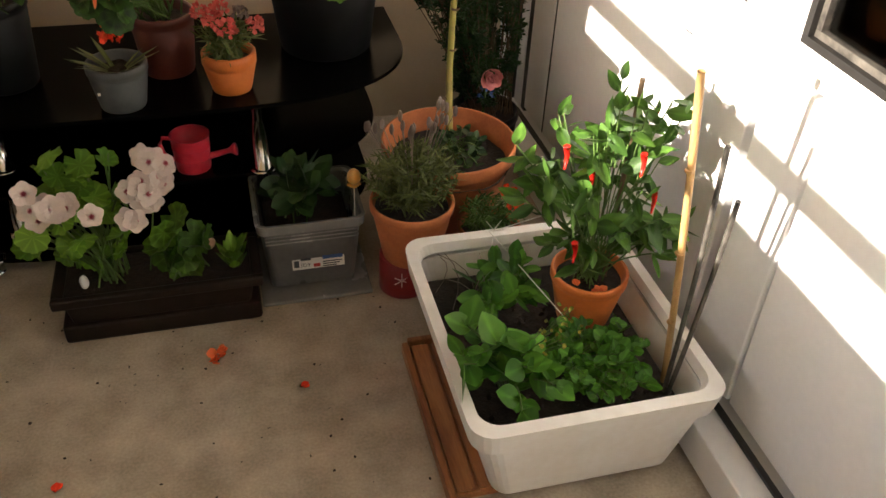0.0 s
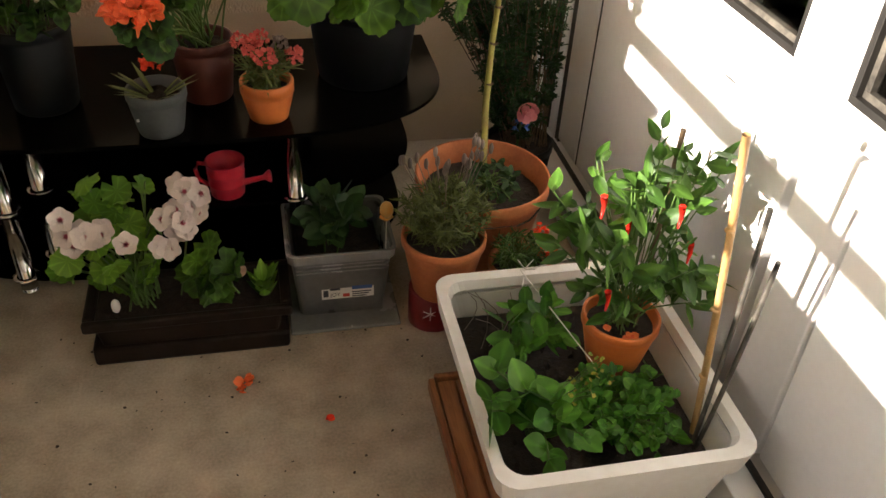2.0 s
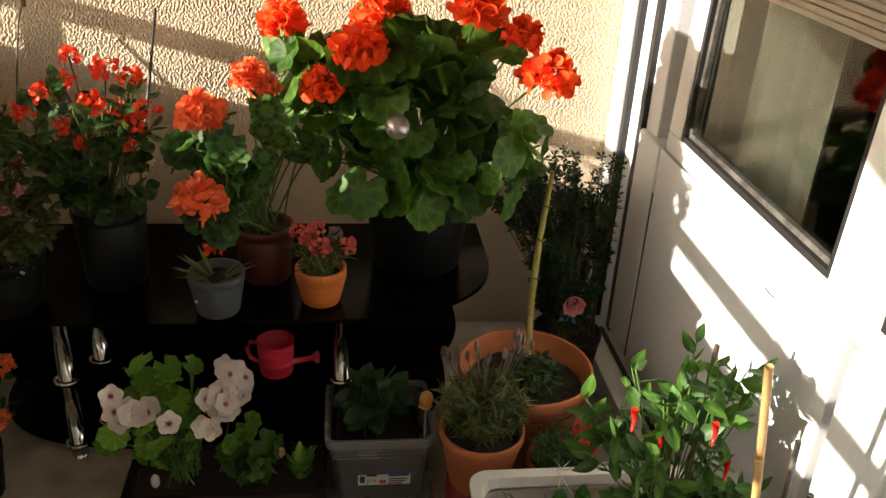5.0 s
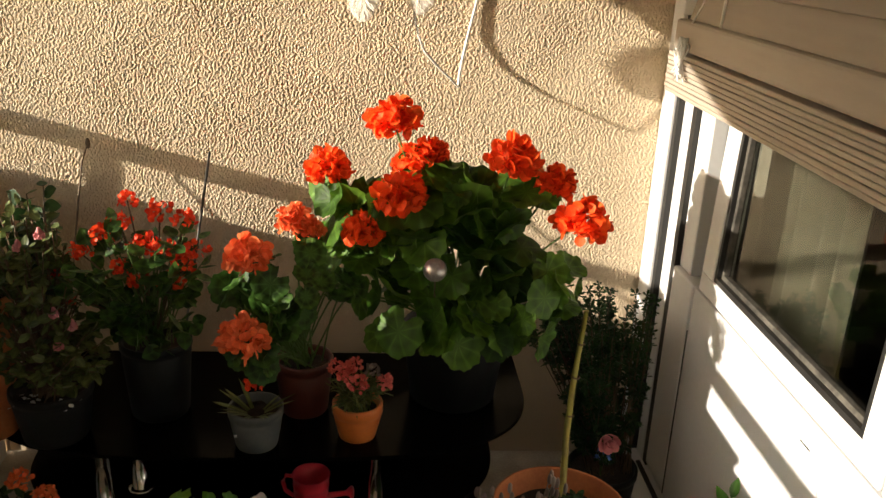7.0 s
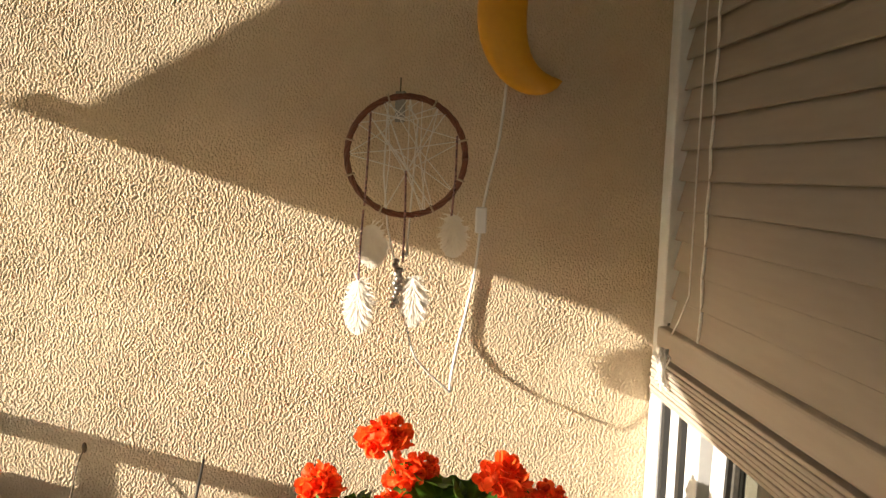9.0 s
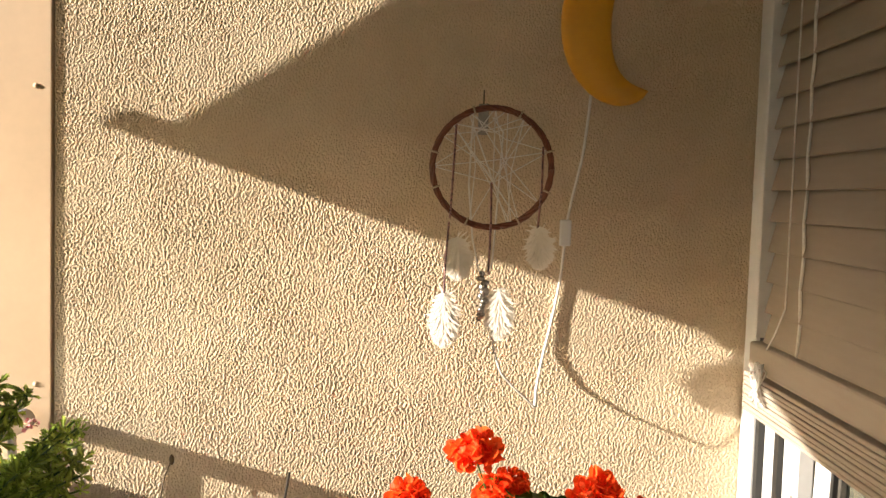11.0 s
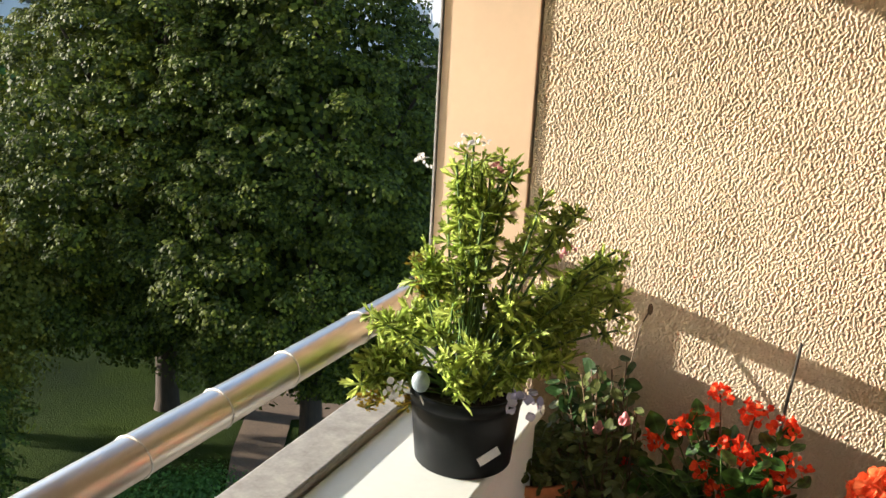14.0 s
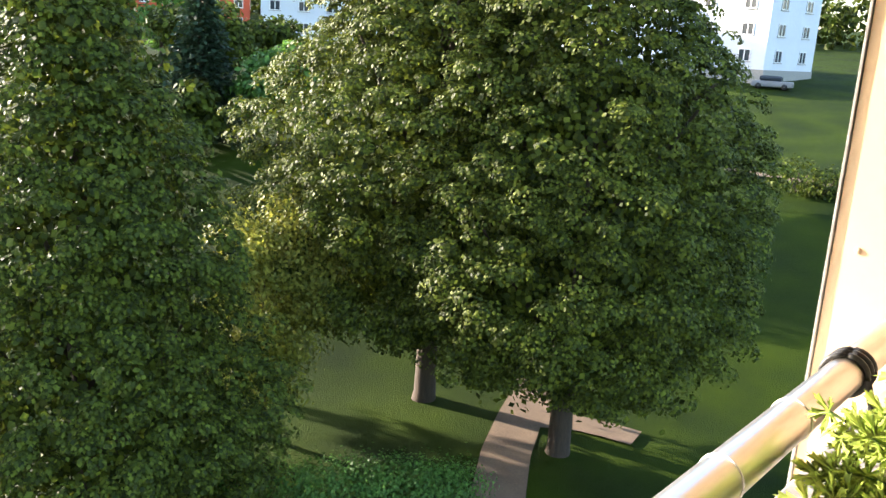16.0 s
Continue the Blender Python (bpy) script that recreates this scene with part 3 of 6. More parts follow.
def glazed_door(name, y0, y1, zs, tilt, label, inset=0.2):
    """A leaf with a solid panel below and a glazed sash above; y0 < y1."""
    d = thing(name, (DX, 0, 0), label, "door", kind="structure")
    part("panel", rbox(0.0, 0.05, y0 + 0.02, y1 - 0.16, 0.105, zs - 0.012, 0.003), M_WHITE, d)
    part("stile", rbox(-0.004, 0.055, y1 - 0.155, y1, 0.105, zs - 0.012, 0.006), M_WHITE, d)
    if inset > 0:
        part("panel_seal", rbox(-0.001, 0.05, y1 - 0.1595, y1 - 0.1555, 0.105, zs - 0.14, 0), M_GASKET, d)
    part("crack", rbox(-0.0015, 0.0, y0 + 0.25, y0 + 0.29, zs - 0.07, zs - 0.067, 0), M_GASKET, d)
    if inset > 0:
        part("upper_stile", rbox(0.012, 0.055, y1 - 0.09, y1, zs - 0.011, 2.3, 0.004), M_WHITE, d)
    s = new("sash")
    s.parent, s.location, s.rotation_euler = d, (0.0, 0, zs), (0, radians(tilt), 0)
    a0, a1, h, w = y0 + 0.03, y1 - inset, 2.3 - zs, 0.075
    part("bottom_rail", rbox(-0.006, 0.05, a0, a1, 0, 0.05, 0.005), M_WHITE, s)
    part("top_rail", rbox(-0.006, 0.05, a0, a1, h - 0.05, h, 0.005), M_WHITE, s)
    part("side_stile", rbox(-0.006, 0.05, a0, a0 + w, 0.05, h - 0.05, 0.005), M_WHITE, s)
    part("side_stile", rbox(-0.006, 0.05, a1 - w, a1, 0.05, h - 0.05, 0.005), M_WHITE, s)
    g = 0.014
    for k in (0, 1):
        o = k * 0.012
        u0, u1, v0, v1 = a0 + w + o, a1 - w - o, 0.05 + o, h - 0.05 - o
        for b in ((u0, u1, v0, v0 + g), (u0, u1, v1 - g, v1), (u0, u0 + g, v0 + g, v1 - g), (u1 - g, u1, v0 + g, v1 - g)):
            part("gasket", rbox(-0.002 + k * 0.012, 0.03, b[0], b[1], b[2], b[3], 0.001), (M_GASKET, M_STICK)[k], s)
    pane = part("pane", rbox(0.022, 0.028, a0 + w, a1 - w, 0.05, h - 0.05, 0), M_GLASS, s)
    return d


glazed_door("door_1", 1.0, 2.085, 0.765, 1.6, "white balcony door with glazed upper sash, tilted ajar")
glazed_door("door_2", -0.35, 0.992, 0.765, 0.0, "white closed door leaf with black-sealed glazed sash", -0.03)
# room behind the glass, its dimness put into a near-black wall colour
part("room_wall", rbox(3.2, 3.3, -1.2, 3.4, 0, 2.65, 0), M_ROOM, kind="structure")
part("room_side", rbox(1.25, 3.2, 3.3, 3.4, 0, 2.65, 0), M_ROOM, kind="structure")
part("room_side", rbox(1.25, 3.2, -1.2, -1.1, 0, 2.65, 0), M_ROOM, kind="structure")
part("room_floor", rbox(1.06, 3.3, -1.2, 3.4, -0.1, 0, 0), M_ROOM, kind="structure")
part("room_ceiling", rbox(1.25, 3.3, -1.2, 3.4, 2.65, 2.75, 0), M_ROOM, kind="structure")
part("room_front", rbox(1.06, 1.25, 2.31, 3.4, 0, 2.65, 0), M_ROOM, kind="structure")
ys = np.linspace(1.42, 1.95, 110)
cv = [(1.13 + 0.018 * math.sin(y * 70) + 0.01 * math.sin(y * 29), y, z) for z in (0.3, 2.3) for y in ys]
part("curtain", from_arrays("curtain", cv, [(i, i + 1, 111 + i, 110 + i) for i in range(109)]), M_CURTAIN)
tagged(bpy.data.objects["curtain"], "grey-beige net curtain hanging behind the door glass", "curtain")

ys = np.linspace(-0.3, 0.84, 160)
cv = [(1.12 + 0.016 * math.sin(y * 62) + 0.012 * math.sin(y * 23 + 1), y, z) for z in (0.3, 2.3) for y in ys]
tagged(part("net_curtain", from_arrays("net_curtain", cv, [(i, i + 1, 161 + i, 160 + i) for i in range(159)]), M_BROWNNET), "brown lace-patterned curtain behind the closed door's glass", "curtain")

# ---- blind in front of the door ----
blind = thing("slatted_blind", (0.955, 0, 1.222), "beige slatted outdoor blind half lowered over the door", "blind")
Y0, Y1 = -0.2, 2.2
for i in range(9):
    part("stacked_slat", rbox(-0.03 - 0.002 * (i % 2), 0.03, Y0, Y1, 0.012 * i, 0.012 * i + 0.0105, 0.002, 1), M_SLAT, blind)
part("bottom_rail", rbox(-0.02, 0.02, Y0, Y1, 0.112, 0.19, 0.008), M_SLAT, blind)
slat = rbox(-0.004, 0.004, Y0, Y1 - 0.03, -0.047, 0.047, 0.0015, 1)
slat_me = bpy.data.meshes.new("slat")
slat.to_mesh(slat_me)
slat.free()
for i in range(12):
    s = part("slat", slat_me, M_SLAT, blind, at=(0.02, 0, 0.235 + 0.081 * i))
    s.rotation_euler = (0, radians(14), 0)
part("ladder_cord", tube([(0.005 + 0.004 * (i % 2), 1.95, 0.19 + i * 0.081) for i in range(13)], 0.004, 6), M_CORD, blind)
part("ladder_cord", tube([(0.0, 2.02, 1.1), (0.0, 2.02, 0.3), (-0.02, 2.03, 0.23), (-0.03, 2.05, 0.19)], 0.0022, 6), M_CORD, blind)
part("guide_strip", rbox(-0.012, 0.03, Y1 - 0.022, Y1 - 0.001, 0.2, 1.12, 0.004), M_WHITE, blind)
q = rnd(3)
knot = [(-0.045 + q.uniform(-0.014, 0.014), 2.06 + 0.045 * math.sin(i * 1.9) + q.uniform(-0.01, 0.01), 0.10 + 0.055 * math.cos(i * 1.27 + q.uniform(-0.4, 0.4))) for i in range(34)]
kk = np.array(knot)
tt = np.linspace(0, 33, 150)
part("knotted_cord", tube(np.stack([np.interp(tt, range(34), kk[:, j]) for j in range(3)], 1), 0.0022, 6), M_CORD, blind, "white cord bundled in a knot")

# ---- glass table ----
TX, TY = -0.14, 1.985
tab = thing("glass_table", (TX, TY, 0), "black glass two-tier television table with chrome legs", "table")


def half_oval(a, b, y_back, z, t):
    """A glass plate with a bowed front and straight back."""
    pts = []
    for i in range(49):
        u = math.pi * i / 48
        pts.append((a * math.copysign(abs(math.cos(u)) ** 0.55, math.cos(u)), -b * math.sin(u) ** 0.8))
    pts += [(-a, y_back), (a, y_back)]
    bm = bmesh.new()
    f = bm.faces.new([bm.verts.new((x, y, z)) for x, y in pts])
    ext = bmesh.ops.extrude_face_region(bm, geom=[f])
    for v in ext["geom"]:
        if isinstance(v, bmesh.types.BMVert):
            v.co.z += t
    bmesh.ops.recalc_face_normals(bm, faces=bm.faces[:])
    bmesh.ops.bevel(bm, geom=[e for e in bm.edges if abs(e.verts[0].co.z - e.verts[1].co.z) < 1e-5], offset=0.002, segments=2, affect='EDGES')
    return bm


part("tabletop", half_oval(0.70, 0.345, 0.2, 0.406, 0.01), M_BLACKGLASS, tab)
part("lower_shelf", half_oval(0.62, 0.335, 0.2, 0.222, 0.008), M_BLACKGLASS, tab)
part("base_shelf", half_oval(0.60, 0.32, 0.2, 0.03, 0.008), M_BLACKGLASS, tab)
part("back_panel", rbox(-0.5, 0.37, 0.12, 0.135, 0.04, 0.4, 0.002), M_BLACKGLASS, tab)
for x, y in ((0.30, -0.31), (-0.36, -0.29), (-0.30, -0.20), (0.30, 0.12), (-0.5, 0.12)):
    part("leg", tube([(x, y, 0), (x, y, 0.03)], 0.02, 20), M_CHROME, tab)
    part("leg", tube([(x, y, 0.038), (x, y, 0.222)], 0.019, 20), M_CHROME, tab)
    part("leg", tube([(x, y, 0.23), (x, y, 0.406)], 0.019, 20), M_CHROME, tab)
    for z in (0.038, 0.23):
        part("collar", lathe([(0.019, z), (0.031, z), (0.031, z + 0.004), (0.019, z + 0.005)], 24), M_CHROME, tab, at=(x, y, 0))


# ---- plants ----
def potted(name, at, label, rb, rt, h, mat, soil=0.025, band=0.0, category="potted plant"):
    e = thing(name, at, label, category)
    part("pot", lathe(pot_profile(rb, rt, h, band=band)), mat, e)
    q = rnd(len(bpy.data.objects))
    n = 26
    V = [(0, 0, h - soil)]
    for j, k in enumerate((0.35, 0.7, 0.985)):
        for i in range(n):
            a = 2 * math.pi * i / n
            r = (rt - 0.007) * k
            V.append((r * math.cos(a), r * math.sin(a), h - soil + q.uniform(-0.004, 0.005)))
    F = [(0, 1 + i, 1 + (i + 1) % n) for i in range(n)]
    for j in range(2):
        for i in range(n):
            a, b = 1 + j * n + i, 1 + j * n + (i + 1) % n
            F += [(a, a + n, b + n), (a, b + n, b)]
    part("soil", from_arrays("soil", V, F), M_SOIL, e)
    return e


GER_ME = {}


def ger_leaf(parent, pos, normal, tip, size, mat, seed):
    """One scalloped round leaf."""
    key = (mat.name, seed % 3)
    if key not in GER_ME:
        V, F, UV = GER[seed % 3]
        me = from_arrays("leaf", V, F, UV)
        me.materials.append(mat)
        GER_ME[key] = me
    z = Vector(normal).normalized()
    y = (Vector(tip) - Vector(tip).dot(z) * z).normalized()
    ob = new("leaf", GER_ME[key])
    ob.parent = parent
    ob.matrix_local = Matrix.Translation(pos) @ Matrix((y.cross(z), y, z)).transposed().to_4x4() @ Matrix.Scale(size, 4)
    return ob


def geranium(e, base, leaves, heads, mat, petal, seed, size=(0.03, 0.05), face=(0.1, -0.9, 0.75)):
    """Leaves in an oval cloud (centre, radii, count), flower heads (place, radius), and stalks to both; places in the world."""
    q = rnd(seed)
    o = np.array(e.location)
    base = np.array(base) - o
    paths = []
    for c, rad, n in leaves:
        c = np.array(c) - o
        d = q.normal(size=(n, 3))
        d /= np.linalg.norm(d, axis=1)[:, None]
        d[:, 1] = -np.abs(d[:, 1]) * 0.9 + 0.25
        for i in range(n):
            p = c + d[i] * np.array(rad) * q.uniform(0.45, 1.05)
            nr = np.array(face) * 0.6 + d[i] * 0.8 + q.normal(scale=0.6, size=3)
            tip = d[i] * (1, 1, 0.2) + (0, -0.3, -0.55) + q.normal(scale=0.3, size=3)
            ger_leaf(e, p, nr, tip, q.uniform(*size), mat, int(q.randint(3)))
            paths.append(bez(base + (q.normal(scale=0.02), q.normal(scale=0.02), 0), p - nr / np.linalg.norm(nr) * 0.004, (0, 0, 0.02), 6))
    for k, (p, r) in enumerate(heads):
        p = np.array(p) - o
        part("flower_head", flower_ball(r, petal, 150, seed + k), petal, e, at=p)
        paths.append(bez(base, p, (0, 0.0, 0.02), 6))
    if paths:
        part("leaf_stalk_tuft", tubes(paths, 0.0024), M_STEM, e, kind="stuff")


def cloud(c, rad, n, seed, shell=0.5):
    q = rnd(seed)
    d = q.normal(size=(n, 3))
    d /= np.linalg.norm(d, axis=1)[:, None]
    return np.array(c) + d * np.array(rad) * (q.uniform(shell ** 3, 1, (n, 1)) ** (1 / 3)), d, q


def bushy(e, base, blobs, shape, mat, size, seed, per=5, droop=0.25, up=0.7, stem=M_STEM, rs=0.0016, name="foliage", label=""):
    """Twigs from the base into oval clouds, each with several leaves along its outer half; places in the world."""
    o = np.array(e.location)
    base = np.array(base) - o
    P, N, T, S, paths = [], [], [], [], []
    for bi, (c, rad, n) in enumerate(blobs):
        ends, d, q = cloud(np.array(c) - o, rad, n, seed + bi)
        for i in range(n):
            b = base + np.array((q.normal(scale=0.015), q.normal(scale=0.015), 0))
            path = bez(b, ends[i], (0, 0, 0.02), 7)
            paths.append(path)
            dirn = ends[i] - b
            dirn /= np.linalg.norm(dirn) + 1e-9
            for k in range(per):
                t = 1 - 0.4 * k / per * q.uniform(0.6, 1.3)
                j = t * 6
                j0 = min(int(j), 5)
                P.append(path[j0] + (path[j0 + 1] - path[j0]) * (j - j0))
                side = q.normal(size=3)
                T.append(side + dirn * 0.8 - np.array((0, 0, droop)))
                N.append(np.array((0, -0.25, up)) + q.normal(scale=0.45, size=3))
                S.append(q.uniform(*size))
    part(name, scatter(shape, P, N, T, S), mat, e, label)
    part("branching", tubes(paths, rs, 4), stem, e, kind="stuff")


# large scarlet geranium
e = potted("scarlet_geranium", (0.362, 1.955, 0.416), "scarlet geranium in full bloom in a large black pot", 0.115, 0.142, 0.205, M_BLACKPOT)
geranium(e, (0.362, 1.955, 0.6), [((0.36, 1.84, 0.82), (0.31, 0.20, 0.16), 56), ((0.20, 1.85, 0.96), (0.24, 0.15, 0.10), 24), ((0.50, 1.80, 0.80), (0.17, 0.16, 0.13), 20), ((0.36, 1.73, 0.72), (0.27, 0.08, 0.06), 18), ((0.32, 1.83, 1.0), (0.30, 0.12, 0.09), 36)],
         [((0.184, 1.82, 1.19), 0.052), ((0.037, 1.85, 1.066), 0.046), ((0.202, 1.75, 1.031), 0.056), ((0.12, 1.75, 0.951), 0.04), ((0.457, 1.75, 1.125), 0.053), ((0.565, 1.8, 1.055), 0.042), ((0.615, 1.72, 0.992), 0.054), ((0.237, 1.85, 1.095), 0.044), ((0.285, 1.86, 1.11), 0.03)], L_GER, P_RED, 11, (0.034, 0.066))
# silver ball on a stick
b = thing("glitter_ball", (0.284, 1.69, 0.881), "silver glitter ball ornament on a stick in the geranium pot", "ornament")
part("ball", sphere(0.027), M_SILVER, b)
part("stick", tube([(0, 0, -0.02), (0.02, 0.2, -0.30)], 0.002, 6), M_WOODSTEM, b)
# salmon geranium behind
e = potted("salmon_geranium", (-0.03, 1.87, 0.416), "salmon geranium in a red-brown pot", 0.06, 0.075, 0.15, M_BROWNRED)
geranium(e, (-0.03, 1.87, 0.55), [((-0.06, 1.77, 0.80), (0.16, 0.13, 0.12), 40), ((-0.12, 1.68, 0.68), (0.07, 0.05, 0.07), 9)],
         [((-0.138, 1.72, 0.893), 0.046), ((-0.144, 1.64, 0.722), 0.048), ((-0.042, 1.8, 0.955), 0.036), ((-0.005, 1.8, 0.93), 0.03)], L_GER2, P_ORANGE, 31, (0.028, 0.046))
# grey pot
e = potted("pelargonium_cutting", (-0.13, 1.705, 0.416), "small grey pot with strappy leaves and a red bloom", 0.05, 0.066, 0.105, M_GREYPOT)
part("flower_head", flower_ball(0.024, P_BEG, 40, 5), P_BEG, e, at=(0.0, 0.0, 0.165))
q = rnd(6)
a = q.uniform(0, 6.28, 26)
part("foliage", scatter(THIN, np.stack([0.02 * np.cos(a), 0.02 * np.sin(a), np.full(26, 0.085)], 1), np.stack([-np.cos(a) * 0.5, -np.sin(a) * 0.5, np.ones(26)], 1), np.stack([np.cos(a), np.sin(a), q.uniform(-0.1, 0.9, 26)], 1), q.uniform(0.05, 0.1, 26)), L_FUCH, e)
part("price_mark", rbox(-0.042, -0.036, -0.0632, -0.061, 0.055, 0.061, 0), M_LABEL, e)
# carnation
e = potted("dwarf_carnation", (0.111, 1.745, 0.416), "coral dwarf carnation in a small orange plastic pot", 0.046, 0.062, 0.095, M_ORANGE, band=0.008)
bushy(e, (0.111, 1.745, 0.49), [((0.111, 1.735, 0.545), (0.06, 0.05, 0.04), 60)], THIN, L_FUCH, (0.028, 0.045), 41, 6)
for i, (x, y, z, r) in enumerate(((0.085, 1.72, 0.595, 0.022), (0.11, 1.71, 0.575, 0.024), (0.06, 1.73, 0.61, 0.018), (0.175, 1.72, 0.575, 0.02), (0.10, 1.74, 0.61, 0.02))):
    part("bloom", flower_ball(r, P_PINK, 46, 60 + i), P_PINK, e, at=(x - 0.111, y - 1.745, z - 0.416))
part("faded_bloom", flower_ball(0.02, L_LAVF, 40, 66), L_LAVF, e, at=(0.035, -0.01, 0.18))
# begonia
e = potted("red_begonia", (-0.395, 1.86, 0.416), "red begonia in a tall anthracite pot", 0.072, 0.088, 0.205, M_DARKPOT)
bushy(e, (-0.395, 1.86, 0.6), [((-0.42, 1.83, 0.82), (0.18, 0.13, 0.13), 40), ((-0.40, 1.81, 0.70), (0.14, 0.10, 0.08), 26)], OVALW, L_GER2, (0.035, 0.06), 71, 3, 0.5)
q = rnd(72)
fp = [(-0.432, 1.85, 0.979), (-0.36, 1.86, 0.95), (-0.49, 1.83, 0.90), (-0.30, 1.85, 0.93), (-0.277, 1.84, 0.862), (-0.31, 1.83, 0.83), (-0.40, 1.82, 0.88), (-0.44, 1.80, 0.83), (-0.60, 1.83, 0.80), (-0.59, 1.82, 0.74), (-0.41, 1.80, 0.80), (-0.33, 1.80, 0.79), (-0.46, 1.86, 0.92), (-0.55, 1.84, 0.85), (-0.35, 1.82, 0.87)]
for i, p in enumerate(fp):
    p = np.array(p) - np.array(e.location)
    part("bloom", flower_ball(q.uniform(0.022, 0.033), P_BEG, 34, 80 + i), P_BEG, e, at=p)
part("leaf_stalk_tuft", tubes([bez((0, 0, 0.18), np.array(p) - np.array(e.location), (0, 0, 0.03)) for p in fp], 0.0022), M_WOODSTEM, e, kind="stuff")
part("support_stick", tube([(0.06, 0.04, 0.18), (0.105, 0.25, 0.62)], 0.0035, 8), M_STICK, e)
# fuchsia
e = potted("fuchsia", (-0.615, 1.745, 0.416), "grey-green fuchsia with hanging pink buds in black pot", 0.075, 0.095, 0.135, M_BLACKPOT)
bushy(e, (-0.615, 1.745, 0.53), [((-0.64, 1.76, 0.72), (0.14, 0.13, 0.17), 110), ((-0.68, 1.82, 0.88), (0.10, 0.1, 0.13), 70), ((-0.53, 1.70, 0.64), (0.07, 0.06, 0.10), 34)], OVAL, L_FUCH, (0.018, 0.038), 91, 7, 0.5, stem=M_WOODSTEM)
bushy(e, (-0.615, 1.745, 0.53), [((-0.68, 1.86, 0.93), (0.10, 0.08, 0.11), 24)], OVALW, L_DARK, (0.025, 0.045), 95, 6, 0.4, stem=M_WOODSTEM, name="upper_foliage")
for i, (x, y, z) in enumerate(((-0.60, 1.75, 0.93), (-0.57, 1.70, 0.76), (-0.56, 1.68, 0.69), (-0.65, 1.75, 0.9), (-0.54, 1.72, 0.72))):
    part("hanging_bud", sphere(0.007, 10, 2.0, 8), P_ROSE, e, at=(x + 0.615, y - 1.745, z - 0.416))
    part("bud_petals", scatter(PETAL, np.zeros((6, 3)), [(math.cos(k), math.sin(k), 0.3) for k in range(6)], [(math.cos(k), math.sin(k), -0.8) for k in range(6)], np.full(6, 0.022)), P_ROSE, e, at=(x + 0.615, y - 1.745, z - 0.41))
part("dry_twig", tube([(-0.05, 0.3, 0.2), (-0.06, 0.47, 0.45), (-0.05, 0.5, 0.55), (-0.03, 0.5, 0.6)], 0.003, 6, 0.002), M_WOODSTEM, e)
part("dry_tip", sphere(0.007, 8, 2.2, 6), M_WOODSTEM, e, at=(-0.03, 0.5, 0.6))
q = rnd(97)
part("fallen_petals", scatter(PETAL, np.stack([q.uniform(-0.08, 0.08, 22), q.uniform(-0.09, -0.02, 22), np.full(22, 0.118)], 1), np.array([(0, 0, 1)] * 22) + q.normal(scale=0.2, size=(22, 3)), q.normal(size=(22, 3)), q.uniform(0.008, 0.014, 22)), P_PURE, e)
# terracotta pot on the table's far end
e = potted("trailing_herb", (-0.785, 1.76, 0.416), "terracotta pot with trailing grey-green herb", 0.075, 0.10, 0.36, M_TERRA)
bushy(e, (-0.785, 1.76, 0.75), [((-0.765, 1.75, 0.82), (0.12, 0.11, 0.07), 80)], OVAL, L_FUCH, (0.015, 0.03), 101, 7, 0.6)
# small rose by the table foot
e = potted("miniature_rose", (-0.70, 1.56, 0.0), "miniature rose with orange blooms in a dark pot", 0.06, 0.075, 0.14, M_BLACKPOT)
bushy(e, (-0.70, 1.56, 0.12), [((-0.70, 1.57, 0.28), (0.12, 0.1, 0.11), 40)], OVAL, L_DARK, (0.025, 0.04), 111, 6, 0.3)
for i, (x, y, z) in enumerate(((-0.60, 1.60, 0.34), (-0.60, 1.52, 0.25), (-0.66, 1.62, 0.37))):
    part("bloom", flower_ball(0.026, P_ORANGE, 60, 120 + i), P_ORANGE, e, at=(x + 0.70, y - 1.56, z))

# ---- watering can ----
can = thing("watering_can", (-0.002, 1.715, 0.230), "small pinkish-red metal watering can with rose spout", "watering can")
part("body", lathe([(0.001, 0), (0.040, 0), (0.041, 0.004), (0.0425, 0.03), (0.0435, 0.031), (0.0425, 0.033), (0.044, 0.058), (0.045, 0.06), (0.044, 0.062), (0.045, 0.088), (0.047, 0.09), (0.044, 0.09), (0.041, 0.03), (0.038, 0.004)]), M_CAN, can)
part("spout", tube([(0.04, -0.008, 0.03), (0.065, -0.012, 0.038), (0.095, -0.016, 0.046)], 0.008, 14, 0.006), M_CAN, can)
rose_head = part("rose", lathe([(0.006, -0.012), (0.015, 0.0), (0.0155, 0.004), (0.001, 0.006)], 20), M_CAN, can, at=(0.1, -0.017, 0.048))
rose_head.rotation_euler = (0, radians(78), radians(-10))
part("handle", tube([(-0.042, 0, 0.082), (-0.062, 0, 0.086), (-0.07, 0, 0.068), (-0.064, 0, 0.042), (-0.043, 0, 0.024)], 0.005, 10), M_CAN, can)

# ---- brown window box ----
wb = thing("window_box", (-0.10, 1.475, 0.0), "brown plastic window box planted with white geraniums", "planter")
part("saucer", rbox(-0.215, 0.215, -0.085, 0.085, 0.0, 0.05, 0.008), M_BROWNBOX, wb)
part("trough", rbox(-0.205, 0.205, -0.08, 0.08, 0.04, 0.112, 0.012, 3, 0.06), M_BROWNBOX, wb)
for b in ((-0.225, 0.225, -0.09, -0.072), (-0.225, 0.225, 0.072, 0.09), (-0.225, -0.2, -0.0715, 0.0715), (0.2, 0.225, -0.0715, 0.0715)):
    part("rim", rbox(*b, 0.1, 0.127, 0.006, 2), M_BROWNBOX, wb)
